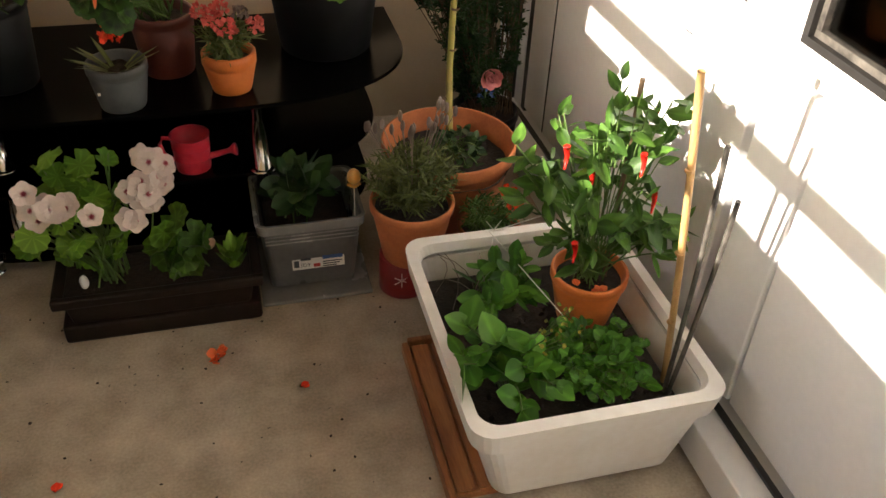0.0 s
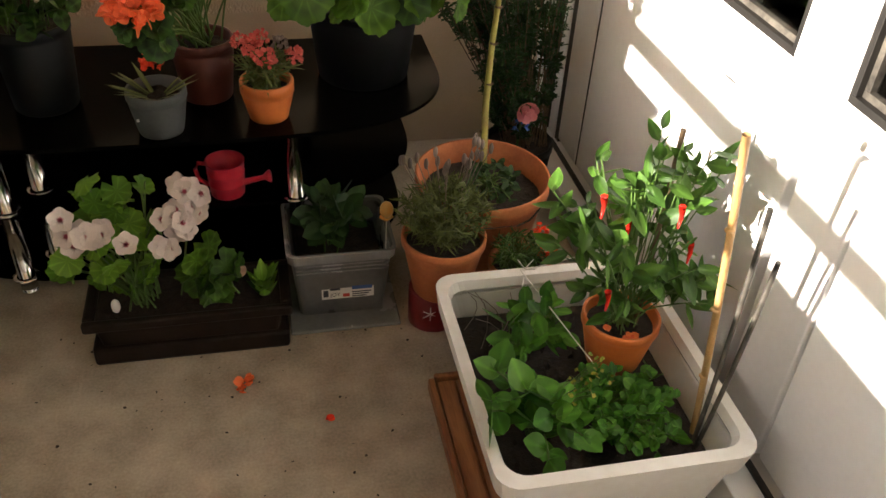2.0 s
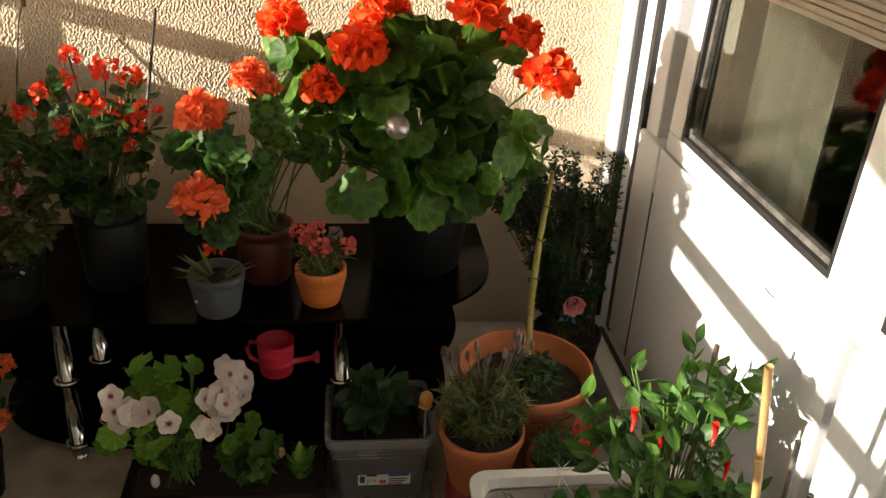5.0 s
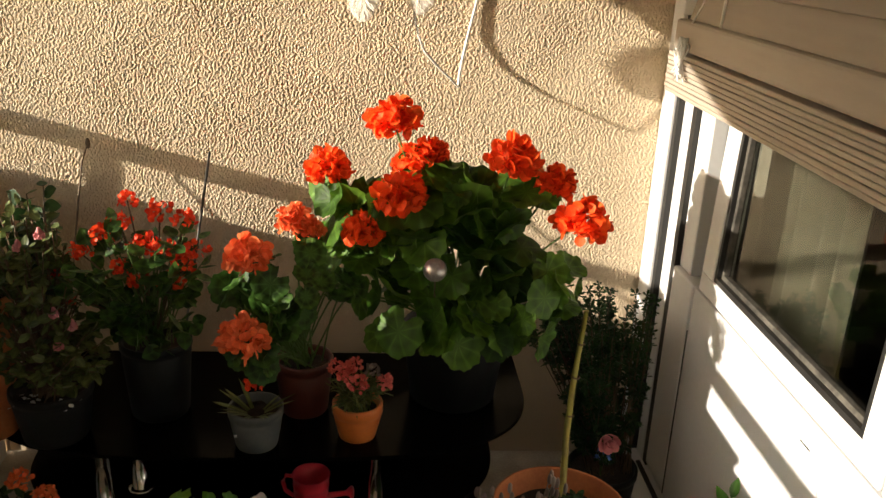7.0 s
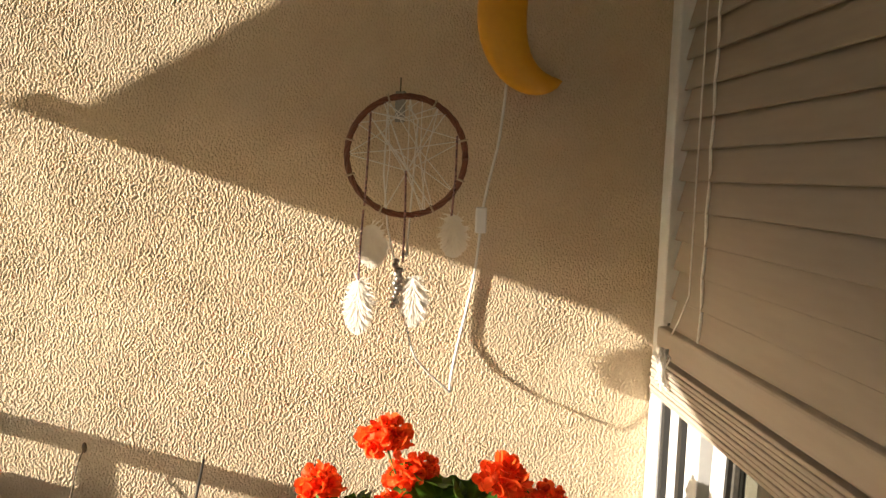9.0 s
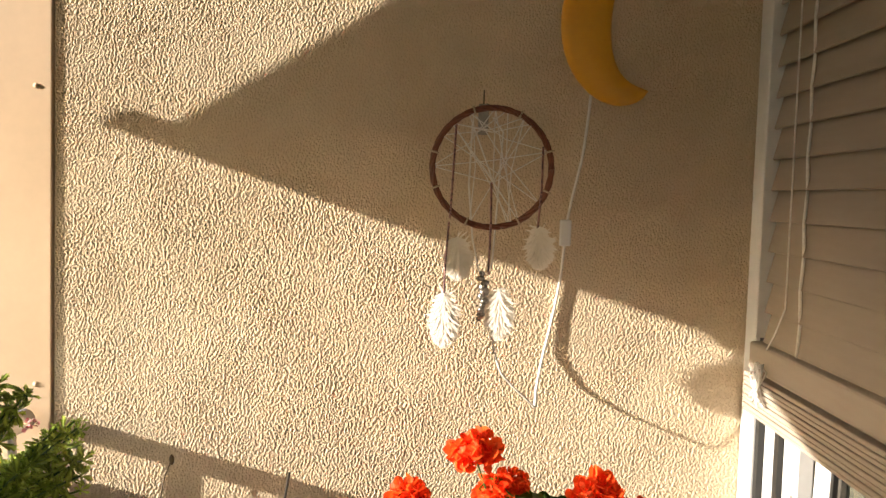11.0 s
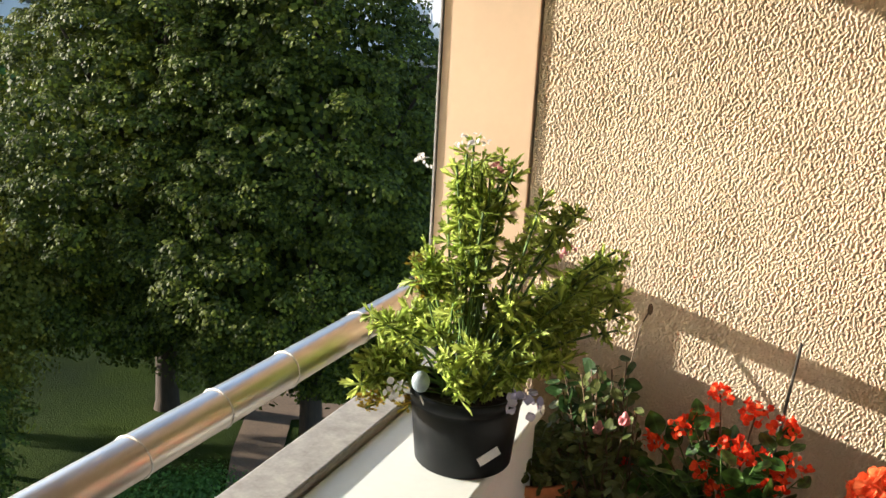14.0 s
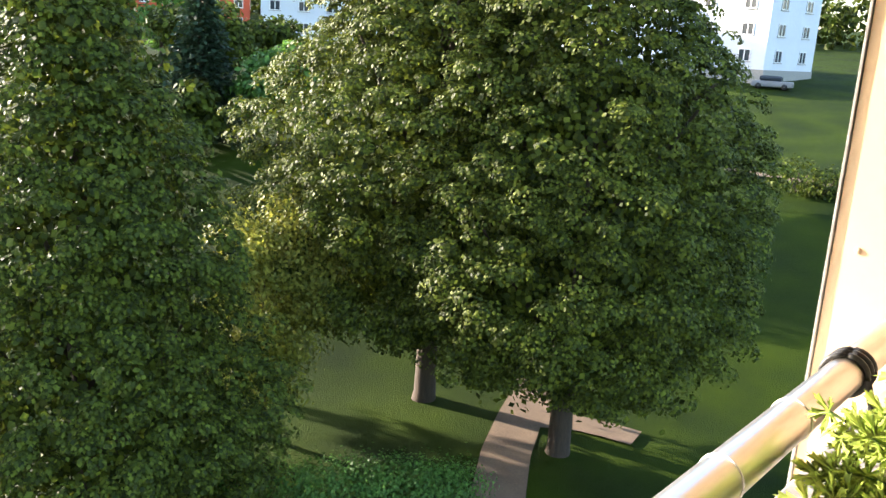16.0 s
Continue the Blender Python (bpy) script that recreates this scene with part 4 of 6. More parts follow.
part("soil", rbox(-0.2, 0.2, -0.072, 0.072, 0.106, 0.117, 0.002), M_SOIL, wb)
geranium(wb, (-0.2, 1.475, 0.11), [((-0.235, 1.455, 0.295), (0.125, 0.08, 0.15), 42)], [], L_LIGHT, P_WHITE, 131, (0.022, 0.038))
geranium(wb, (-0.06, 1.46, 0.11), [((-0.045, 1.44, 0.205), (0.06, 0.04, 0.075), 14)], [], L_GER, P_WHITE, 135, (0.03, 0.04))
q = rnd(140)
for k, (c, n) in enumerate((((-0.295, 1.38, 0.36), 5), ((-0.245, 1.38, 0.36), 5), ((-0.052, 1.43, 0.405), 6), ((-0.105, 1.41, 0.335), 6), ((-0.075, 1.42, 0.37), 7))):
    for j in range(n):
        p = np.array(c) - np.array(wb.location) + q.normal(scale=0.019, size=3)
        f = np.array((q.normal(scale=0.4), -1.0, 0.7 + q.normal(scale=0.3)))
        f /= np.linalg.norm(f)
        u = np.cross(f, (0.2, 0.1, 1.0))
        u /= np.linalg.norm(u)
        w = np.cross(u, f)
        ang = np.arange(5) * 1.2566 + q.uniform(0, 6)
        tip = np.cos(ang)[:, None] * u + np.sin(ang)[:, None] * w
        part("blossom", scatter(PETAL, np.tile(p, (5, 1)), np.tile(f, (5, 1)) - tip * 0.15, tip + f * 0.2, np.full(5, 0.0275)), P_WHITE, wb)
part("flower_stalks", tubes([bez((-0.1, 0, 0.11), (-0.17, -0.09, 0.35)), bez((-0.02, 0, 0.11), (0.03, -0.05, 0.37)), bez((-0.1, 0, 0.11), (-0.25, 0.0, 0.28)), bez((-0.1, 0, 0.11), (-0.05, -0.01, 0.43))], 0.002), M_STEM, wb)
part("buds", sphere(0.01, 10, 1.8, 8), P_PURE, wb, at=(-0.15, -0.06, 0.15))
q = rnd(145)
a = np.arange(26) * 2.4
for k in range(22):
    part("rosette_leaf", scatter(LANCE, [(0.165 + 0.006 * math.cos(a[k]), -0.035 + 0.006 * math.sin(a[k]), 0.12 + 0.002 * k)], [(-math.cos(a[k]), -math.sin(a[k]), 1.0)], [(math.cos(a[k]), math.sin(a[k]), 0.25 + 0.05 * k)], [q.uniform(0.04, 0.062)]), L_LIGHT, wb)
part("egg_pick", sphere(0.014, 14, 1.25, 10), M_EGG2, wb, at=(0.115, -0.02, 0.185)).rotation_euler = (0, radians(60), 0)
part("pick_bow", sphere(0.008, 10, 0.8, 8), M_EGG, wb, at=(0.098, -0.02, 0.18))
part("pick_stick", tube([(0.095, -0.02, 0.18), (0.075, 0.01, 0.11)], 0.0015, 6), M_WOODSTEM, wb)

# ---- clear storage box ----
sb = thing("storage_box", (0.247, 1.575, 0.0), "clear plastic storage box used as planter, standing on its lid", "storage box")
part("lid", rbox(-0.128, 0.135, -0.15, 0.12, 0.0, 0.010, 0.004), M_CLEAR, sb)


def open_box(x, y, z0, z1, t, taper, r, bottom=True, deep=1.0):
    """A tapered open box with rounded corners and wall thickness; deep: how much wider its foot is along y."""
    prof = [(taper, z0), (1.0, z1), (1.0 - t / x, z1), (taper - t / x, z0 + t * 1.5)]
    V, F = [], []
    ring = []
    for sx, sy, a0 in ((1, 1, 0), (-1, 1, 90), (-1, -1, 180), (1, -1, 270)):
        for k in range(6):
            a = radians(a0 + k * 18)
            ring.append((sx * (x - r) + r * math.cos(a), sy * (y - r) + r * math.sin(a)))
    n = len(ring)
    for k, z in prof:
        V += [(px * k, py * k * (deep if z < (z0 + z1) / 2 else 1.0), z) for px, py in ring]
    for j in range(3):
        for i in range(n):
            F.append((j * n + i, j * n + (i + 1) % n, (j + 1) * n + (i + 1) % n, (j + 1) * n + i))
    tri = [(f[0], f[1], f[2]) for f in F] + [(f[0], f[2], f[3]) for f in F]
    if not bottom:
        tri += [t for i in range(n) for t in ((3 * n + i, 3 * n + (i + 1) % n, (i + 1) % n), (3 * n + i, (i + 1) % n, i))]
    for j, flip in ((0, True), (3, False)) if bottom else ():
        for i in range(1, n - 1):
            tri.append((j * n, j * n + i + 1, j * n + i) if flip else (j * n, j * n + i, j * n + i + 1))
    return from_arrays("open_box", V, tri, smooth=False)


part("body", open_box(0.118, 0.112, 0.014, 0.196, 0.004, 0.86, 0.022), M_SMOKY, sb)
part("rim", open_box(0.127, 0.118, 0.182, 0.206, 0.008, 0.985, 0.022, False), M_CLEAR, sb)
for z in (0.15, 0.160, 0.170):
    part("groove", rbox(-0.108, 0.108, -0.113 + 0.0, -0.109, z, z + 0.003, 0.001, 1), M_CLEAR, sb)
part("soil", rbox(-0.100, 0.100, -0.096, 0.096, 0.02, 0.145, 0.004, 2, 0.06), M_SOIL, sb)
tagv = new("label")
tagv.parent, tagv.location, tagv.rotation_euler = sb, (0.012, -0.1035, 0.085), (radians(-6), 0, 0)
tagged(tagv, "white printed product label")
part("paper", rbox(-0.062, 0.062, -0.0008, 0, -0.019, 0.019, 0), M_LABEL, tagv)
part("blue_block", rbox(0.01, 0.058, -0.0016, -0.0009, 0.004, 0.015, 0), M_BLUE, tagv)
part("red_block", rbox(-0.012, 0.004, -0.0016, -0.0009, -0.015, -0.006, 0), M_REDPRINT, tagv)
for i, z in enumerate((-0.003, -0.009, -0.015)):
    part("print_bar", rbox(0.01, 0.056 - 0.006 * i, -0.0016, -0.0009, z - 0.0015, z + 0.0012, 0), M_INK, tagv)
part("print_bar", rbox(-0.058, -0.046, -0.0016, -0.0009, -0.012, 0.006, 0), M_INK, tagv)
tx = bpy.data.curves.new("print", "FONT")
tx.body, tx.size, tx.align_x = "JOY", 0.014, 'CENTER'
part_t = new("print", tx)
part_t.parent, part_t.location, part_t.rotation_euler = tagv, (-0.03, -0.0014, -0.012), (radians(90), 0, 0)
tx.materials.append(M_INK)
part("print_bar", rbox(-0.042, -0.018, -0.0016, -0.0009, 0.005, 0.010, 0), M_INK, tagv)
bushy(sb, (0.235, 1.575, 0.14), [((0.235, 1.57, 0.24), (0.055, 0.055, 0.04), 14)], OVAL, L_DARK, (0.05, 0.075), 151, 5, 0.6, rs=0.002)
eg = thing("egg_ornament", (0.352, 1.487, 0.30), "orange painted egg on a wire pick in the storage box", "ornament")
part("egg", sphere(0.016, 16, 1.3, 12), M_EGG, eg)
part("bow", tube([(-0.016, 0, -0.018), (0, -0.006, -0.024), (0.014, 0, -0.018)], 0.004, 6), M_EGG, eg)
part("wire", tube([(0, 0, -0.02), (0.0, 0.004, -0.155)], 0.0014, 6), M_CORD, eg)

# ---- lavender on a red tin ----
tin = thing("red_tin", (0.462, 1.445, 0.0), "dark red tin with white snowflake print under the lavender", "tin")
part("can", lathe([(0.001, 0), (0.058, 0), (0.06, 0.003), (0.06, 0.098), (0.057, 0.1), (0.001, 0.1)], 32), M_REDTIN, tin)
for k in range(6):
    a = radians(30 + k * 60)
    p = [(-0.018 + 0.02 * s * math.cos(a), -0.0592 + 0.0012 * s, 0.06 + 0.02 * s * math.sin(a)) for s in (0.1, 0.55, 1.0)]
    part("snowflake_arm", tube(p, 0.0014, 5), M_LABEL, tin)
e = potted("lavender", (0.478, 1.44, 0.1), "lavender with faded spikes in a terracotta-coloured pot", 0.068, 0.098, 0.155, M_TERRA)
bushy(e, (0.478, 1.44, 0.22), [((0.478, 1.43, 0.325), (0.11, 0.10, 0.075), 230)], THIN, L_LAV, (0.02, 0.035), 161, 9, 0.0, rs=0.0011, stem=L_LAV)
q = rnd(163)
sp = [(0.478 + q.uniform(-0.09, 0.10), 1.44 + q.uniform(-0.03, 0.09), 0.40 + q.uniform(0, 0.075)) for _ in range(22)]
o = np.array(e.location)
part("spike_stalks", tubes([bez((0.0, 0, 0.12), np.array(p) - o, (0, 0, 0.01), 5) for p in sp], 0.0011, 4), L_LAVF, e)
for p in sp:
    part("flower_spike", sphere(0.0055, 8, 2.6, 8), L_LAVF, e, at=np.array(p) - o)

# ---- big terracotta bowl with a cane ----
e = potted("cane_plant", (0.605, 1.60, 0.0), "large terracotta pot with a bare yellow-green cane", 0.105, 0.165, 0.31, M_TERRA, 0.06, 0.012)
part("cane", tube([(0.02, 0.06, 0.24), (0.03, 0.13, 0.42), (0.05, 0.19, 0.56), (0.062, 0.21, 0.64), (0.07, 0.215, 0.73)], 0.0095, 10, 0.006), M_CANE, e)
for z in (0.36, 0.47, 0.56, 0.64):
    part("node", lathe([(0.008, -0.003), (0.011, 0), (0.008, 0.003)], 12), M_WOODSTEM, e, at=(0.025 + (z - 0.36) * 0.14, 0.11 + (z - 0.36) * 0.36, z))
bushy(e, (0.62, 1.62, 0.25), [((0.63, 1.60, 0.28), (0.09, 0.08, 0.03), 26)], OVAL, L_DARK, (0.015, 0.03), 171, 5)
# ivy with rose ornament
e = potted("ivy", (0.80, 1.93, 0.0), "dark trailing ivy climbing in the wall corner", 0.08, 0.10, 0.2, M_DARKPOT)
bushy(e, (0.80, 1.93, 0.18), [((0.78, 1.95, 0.40), (0.12, 0.11, 0.2), 60), ((0.74, 2.02, 0.58), (0.15, 0.12, 0.14), 50), ((0.62, 2.08, 0.62), (0.1, 0.06, 0.08), 14)], CUT, L_DARK, (0.02, 0.038), 181, 8, 0.4, stem=M_WOODSTEM)
bushy(e, (0.86, 1.93, 0.18), [((0.87, 1.96, 0.62), (0.05, 0.06, 0.12), 16)], CUT, L_DARK, (0.016, 0.028), 185, 8, 0.4, stem=M_WOODSTEM, name="climbing_shoot")
ro = thing("rose_ornament", (0.765, 1.80, 0.365), "pink artificial rose bloom above the ivy", "ornament")
q = rnd(190)
for ring, (n, r, s) in enumerate(((3, 0.004, 0.02), (5, 0.012, 0.026), (7, 0.02, 0.03))):
    a = np.arange(n) * 6.283 / n + ring
    c, s_ = np.cos(a), np.sin(a)
    pos = np.stack([c * r, 0 * a - 0.012 + ring * 0.007, s_ * r], 1)
    part("petal_ring", scatter(PETAL, pos - np.stack([c, 0 * a, s_], 1) * 0.006, np.stack([-c, -0.5 - 0.3 * ring + 0 * a, -s_], 1), np.stack([c * (0.2 + 0.4 * ring), -1.0 + 0.35 * ring + 0 * a, s_ * (0.2 + 0.4 * ring)], 1), np.full(n, s)), P_ROSE, ro)
part("bud", sphere(0.012, 12, 1, 8), P_ROSE, ro)
part("stem", tube([(0, 0.01, 0), (0.02, 0.09, -0.12), (0.03, 0.12, -0.2)], 0.003, 6), M_STEM, ro)
part("blue_petals", flower_ball(0.02, M_BLUE, 24, 4), M_BLUE, ro, at=(0.0, 0.02, -0.06))
# marigold pot
e = potted("marigold", (0.655, 1.40, 0.0), "marigold seedlings with red flowers in terracotta pot", 0.055, 0.075, 0.19, M_TERRA)
bushy(e, (0.655, 1.40, 0.16), [((0.65, 1.39, 0.23), (0.08, 0.07, 0.04), 60)], THIN, L_GER2, (0.018, 0.03), 201, 9, 0.1)
for i, p in enumerate(((0.045, -0.04, 0.26), (0.06, -0.02, 0.23), (0.04, 0.0, 0.27))):
    part("bloom", flower_ball(0.017, P_BEG, 40, 210 + i), P_BEG, e, at=p)

# ---- wooden tray and the white planter ----
tr = thing("wooden_tray", (0.585, 0.96, 0.0), "oiled hardwood tray with raised edges under the planter", "tray")
part("board", rbox(-0.165, 0.18, -0.16, 0.25, 0.0, 0.016, 0.003), M_WOOD, tr)
part("edge", rbox(-0.18, -0.1655, -0.21, 0.25, 0.0, 0.032, 0.004), M_WOOD, tr)
part("edge", rbox(-0.165, 0.18, 0.2505, 0.264, 0.0, 0.032, 0.004), M_WOOD, tr)
for k in range(2):
    part("slat", rbox(-0.162 + k * 0.045, -0.122 + k * 0.045, -0.155, 0.245, 0.0165, 0.023, 0.002), M_WOOD, tr)
pl = thing("white_planter", (0.671, 1.033, 0.024), "large white plastic planter with thick rim and soil stains", "planter")
part("body", open_box(0.228, 0.272, -0.002, 0.166, 0.006, 0.80, 0.04, True, 1.17), M_PLANTER, pl)
part("rim", open_box(0.244, 0.288, 0.154, 0.207, 0.022, 0.972, 0.045, False), M_PLANTER, pl)
part("soil", rbox(-0.203, 0.203, -0.253, 0.253, 0.06, 0.115, 0.01, 2, 0.08), M_SOIL, pl)
q = rnd(220)
n = 240
part("soil_crumbs", scatter(OVALW, np.stack([q.uniform(-0.185, 0.185, n), q.uniform(-0.225, 0.225, n), np.full(n, 0.116)], 1), q.normal(size=(n, 3)), q.normal(size=(n, 3)), q.uniform(0.006, 0.016, n)), M_SOIL, pl, kind="stuff")
e = thing("leafy_weed", (0.545, 0.93, 0.149), "broad-leaved green plant with tiny yellow flowers in planter", "plant")
o = (0.545, 0.93, 0.149)
bushy(e, o, [((0.505, 0.92, 0.27), (0.10, 0.09, 0.03), 10), ((0.55, 0.88, 0.21), (0.09, 0.07, 0.03), 7)], OVALW, L_BASIL, (0.036, 0.068), 221, 4, 0.3, 0.9, rs=0.002)
q = rnd(223)
fpos = np.array((0.09, -0.02, 0.16)) + q.normal(scale=(0.03, 0.02, 0.02), size=(26, 3))
part("tiny_flowers", scatter(PETAL, np.repeat(fpos, 2, 0), q.normal(size=(52, 3)) + (0, -0.4, 1), q.normal(size=(52, 3)), q.uniform(0.005, 0.009, 52)), L_YELL, e, "tiny yellow flowers")
part("flower_stalks", tubes([bez((0, 0, 0), p, (0, 0, 0.02), 5) for p in fpos[::2]], 0.0009, 4), M_STEM, e)
e = thing("oregano", (0.705, 0.93, 0.149), "low cushion of small green herb leaves in planter", "plant")
bushy(e, (0.70, 0.94, 0.14), [((0.73, 0.93, 0.19), (0.11, 0.13, 0.03), 90)], OVALW, L_BASIL, (0.018, 0.034), 231, 5, 0.0, 0.9, rs=0.0014)
e = thing("pepper_seedling", (0.585, 1.17, 0.149), "young pepper plants on the soil of the planter", "plant")
bushy(e, (0.585, 1.17, 0.149), [((0.605, 1.14, 0.225), (0.07, 0.07, 0.035), 13)], OVAL, L_BASIL, (0.04, 0.065), 241, 5, 0.4, rs=0.0016)
q = rnd(242)
part("dry_stems", tubes([bez((q.uniform(-0.1, 0.05), q.uniform(0.0, 0.08), -0.01), (q.uniform(-0.1, 0.05), q.uniform(-0.02, 0.08), 0.09), (0.02, 0, 0.01), 5) for _ in range(7)], 0.001, 4), L_LAVF, e)
e = potted("chili_plant", (0.772, 1.095, 0.149), "tall chili plant with red peppers in terracotta-coloured pot", 0.056, 0.08, 0.125, M_ORANGE)
bushy(e, (0.772, 1.095, 0.255), [((0.735, 1.10, 0.52), (0.16, 0.13, 0.13), 34), ((0.81, 1.09, 0.62), (0.10, 0.08, 0.08), 15), ((0.74, 1.06, 0.39), (0.12, 0.09, 0.06), 10), ((0.88, 1.05, 0.38), (0.05, 0.06, 0.08), 10)], LANCE, L_CHILI, (0.034, 0.064), 251, 4, 1.2, 0.4, rs=0.0016)
part("support_cane", tube([(0.035, 0.0, 0.1), (0.04, 0.01, 0.54)], 0.005, 8), M_WOODSTEM, e)
for i, (x, y, z) in enumerate(((-0.06, -0.05, 0.40), (0.07, -0.06, 0.34), (-0.12, -0.06, 0.46), (-0.09, -0.09, 0.27), (0.02, -0.08, 0.44))):
    part("chili", tube([(x, y, z), (x + 0.004, y, z - 0.02), (x + 0.001, y - 0.003, z - 0.045)], 0.007, 8, 0.002), P_CHILI, e)
q = rnd(253)
part("fallen_petals", scatter(PETAL, np.stack([q.uniform(-0.04, 0.04, 6), q.uniform(-0.06, -0.02, 6), np.full(6, 0.108)], 1), np.tile((0, 0, 1.0), (6, 1)), q.normal(size=(6, 3)), np.full(6, 0.018)), P_ORANGE, e)
for nm, a, b, r, m, lab in (("bamboo_cane", (0.862, 0.885, 0.14), (0.736, 0.82, 0.844), 0.0065, M_BAMBOO, "pale bamboo cane stuck in the planter soil"), ("plant_stake", (0.85, 0.86, 0.14), (0.797, 0.80, 0.729), 0.0045, M_STICK, "thin weathered dark plant stake leaning in planter"), ("plant_stake", (0.852, 0.85, 0.14), (0.845, 0.803, 0.624), 0.0045, M_STICK, "short weathered dark plant stake leaning in planter")):
    s = thing(nm, a, lab, "stake")
    part("shaft", tube(bez((0, 0, 0), np.array(b) - np.array(a), (0.004, 0, 0), 14), r, 10), m, s)
    if nm == "bamboo_cane":
        for k in (0.25, 0.5, 0.75):
            part("node", sphere(r * 1.25, 10, 0.5, 6), m, s, at=(np.array(b) - np.array(a)) * k)
st = thing("tied_string", (0.636, 1.312, 0.232), "white string tied in a bow over the planter rim", "string")
part("bow", tube([(-0.02, 0, 0.03), (0, 0, 0.002), (0.012, -0.01, 0.035), (0.0, 0, 0.004), (-0.015, -0.012, 0.012), (0.0, 0, 0.0), (0.02, -0.012, 0.01)], 0.0014, 5), M_CORD, st)
part("string", tubes([bez((0, 0, 0), (-0.07, -0.17, -0.06), n=4), bez((0, 0, 0), (0.13, -0.08, 0.10), n=4), bez((-0.01, 0, 0), (0.03, -0.34, 0.04), n=4)], 0.0012, 5), M_CORD, st)

# ---- petals on the floor ----
q = rnd(260)
fl = thing("fallen_blossom", (0.01, 1.275, 0.002), "fallen orange geranium petals on the concrete floor", "petals")
part("petals", scatter(PETAL, q.normal(scale=(0.014, 0.012, 0.004), size=(9, 3)) + (0, 0, 0.008), q.normal(scale=0.5, size=(9, 3)) + (0, 0, 1), q.normal(size=(9, 3)), q.uniform(0.016, 0.026, 9)), P_ORANGE, fl)
f2 = thing("fallen_petal", (0.172, 1.15, 0.003), "single red petal lying on the concrete floor", "petals")
part("petal", scatter(PETAL, [(0, 0, 0.003), (0.006, 0.003, 0.003)], [(0, 0.2, 1), (0.1, 0, 1)], [(1, 0.2, 0), (0.7, -0.5, 0)], (0.02, 0.016)), P_BEG, f2)
f3 = copy_thing(f2, pose(-0.30, 0.98, 0.003, 0, 0, 70))
n = 160
part("floor_crumbs", scatter(OVALW, np.stack([q.uniform(-0.7, 0.55, n), q.uniform(0.7, 1.5, n), np.full(n, 0.002)], 1), q.normal(scale=0.4, size=(n, 3)) + (0, 0, 1), q.normal(size=(n, 3)), q.uniform(0.002, 0.008, n)), M_SOIL, kind="stuff")
tagged(bpy.data.objects["floor_crumbs"], "scattered crumbs of dark soil on the floor", "soil crumbs")

# ---- on the wall ----
dc = thing("dream_catcher", (0.2165, 2.118, 1.853), "red willow dream catcher with beads and white feathers", "wall hanging")
RR = 0.162
dc.scale = (0.95, 0.95, 0.95)
for k in range(4):
    part("willow_hoop", tube([((RR + 0.005 * math.cos(7 * a + k * 1.57)) * math.cos(a), 0.006 * math.sin(7 * a + k * 1.57), (RR + 0.005 * math.cos(7 * a + k * 1.57)) * math.sin(a)) for a in np.linspace(0, 6.2832, 90)], 0.0042, 7), M_WILLOW, dc)
q = rnd(270)
an = np.sort(q.uniform(0, 6.28, 16))
ends = [(RR * math.cos(a), 0, RR * math.sin(a)) for a in an]
part("web", tubes([[ends[i], ((ends[i][0] + ends[(i + 6) % 16][0]) * 0.4, -0.004, (ends[i][2] + ends[(i + 6) % 16][2]) * 0.4), ends[(i + 6) % 16]] for i in range(16)] + [[ends[i], (0.005, -0.003, -0.04)] for i in range(0, 16, 2)], 0.0017, 4), M_CORD, dc, kind="stuff")
for a in (0.3, 1.1, 1.9, 2.9, 3.5, 4.3, 5.2, 5.9):
    part("thread_wrap", tube([(RR * math.cos(a) + 0.011 * math.cos(b) * math.cos(a), 0.011 * math.sin(b), RR * math.sin(a) + 0.011 * math.cos(b) * math.sin(a)) for b in np.linspace(0, 6.283, 12)], 0.003, 5), M_THREAD, dc)
part("hanger", tubes([bez((0.0, 0.0, RR), (-0.01, 0.185, RR + 0.03)), bez((-0.02, 0.183, RR - 0.03), (-0.02, 0.183, RR + 0.07))], 0.0022), M_STICK, dc)
part("hook_plate", rbox(-0.035, -0.005, 0.18, 0.189, RR - 0.06, RR + 0.03, 0.003), M_CAP, dc)
for nm, pts in (("bead_string", [(-0.10, -0.012, 0.115), (-0.105, -0.012, -0.03), (-0.11, -0.01, -0.14)]), ("bead_string", [(0.137, -0.012, 0.06), (0.137, -0.012, -0.05), (0.13, -0.01, -0.16)]), ("bead_string", [(0.0, -0.012, -0.04), (0.002, -0.012, -0.15), (0.0, -0.01, -0.29)]), ("bead_string", [(-0.112, -0.01, -0.15), (-0.118, -0.008, -0.25), (-0.12, -0.005, -0.35)])):
    bt = np.linspace(0, len(pts) - 1, 60)
    P = np.array(pts)
    me = tube(np.stack([np.interp(bt, range(len(pts)), P[:, j]) for j in range(3)], 1), 0.0032, 6)
    part(nm, me, M_BEADS, dc)


def feather(at, ln, w, seed):
    q = rnd(seed)
    n = 4500
    t = q.uniform(0, 1, n)
    sd = q.choice((-1, 1), n)
    pos = np.stack([0.004 * np.sin(t * 3), q.normal(scale=0.004, size=n), -ln * t * 0.85], 1)
    tip = np.stack([sd * (0.42 - 0.1 * t) + q.normal(scale=0.45, size=n), q.normal(scale=0.25, size=n), -1.0 + q.normal(scale=0.4, size=n)], 1)
    return part("feather", scatter(THIN, pos, q.normal(scale=0.15, size=(n, 3)) + (-0.5, -1, 0), tip, 0.85 * w * np.sin(math.pi * (0.15 + 0.8 * t)) ** 0.7 * q.uniform(1.0, 1.7, n)), M_FEATHER, dc, at=at)


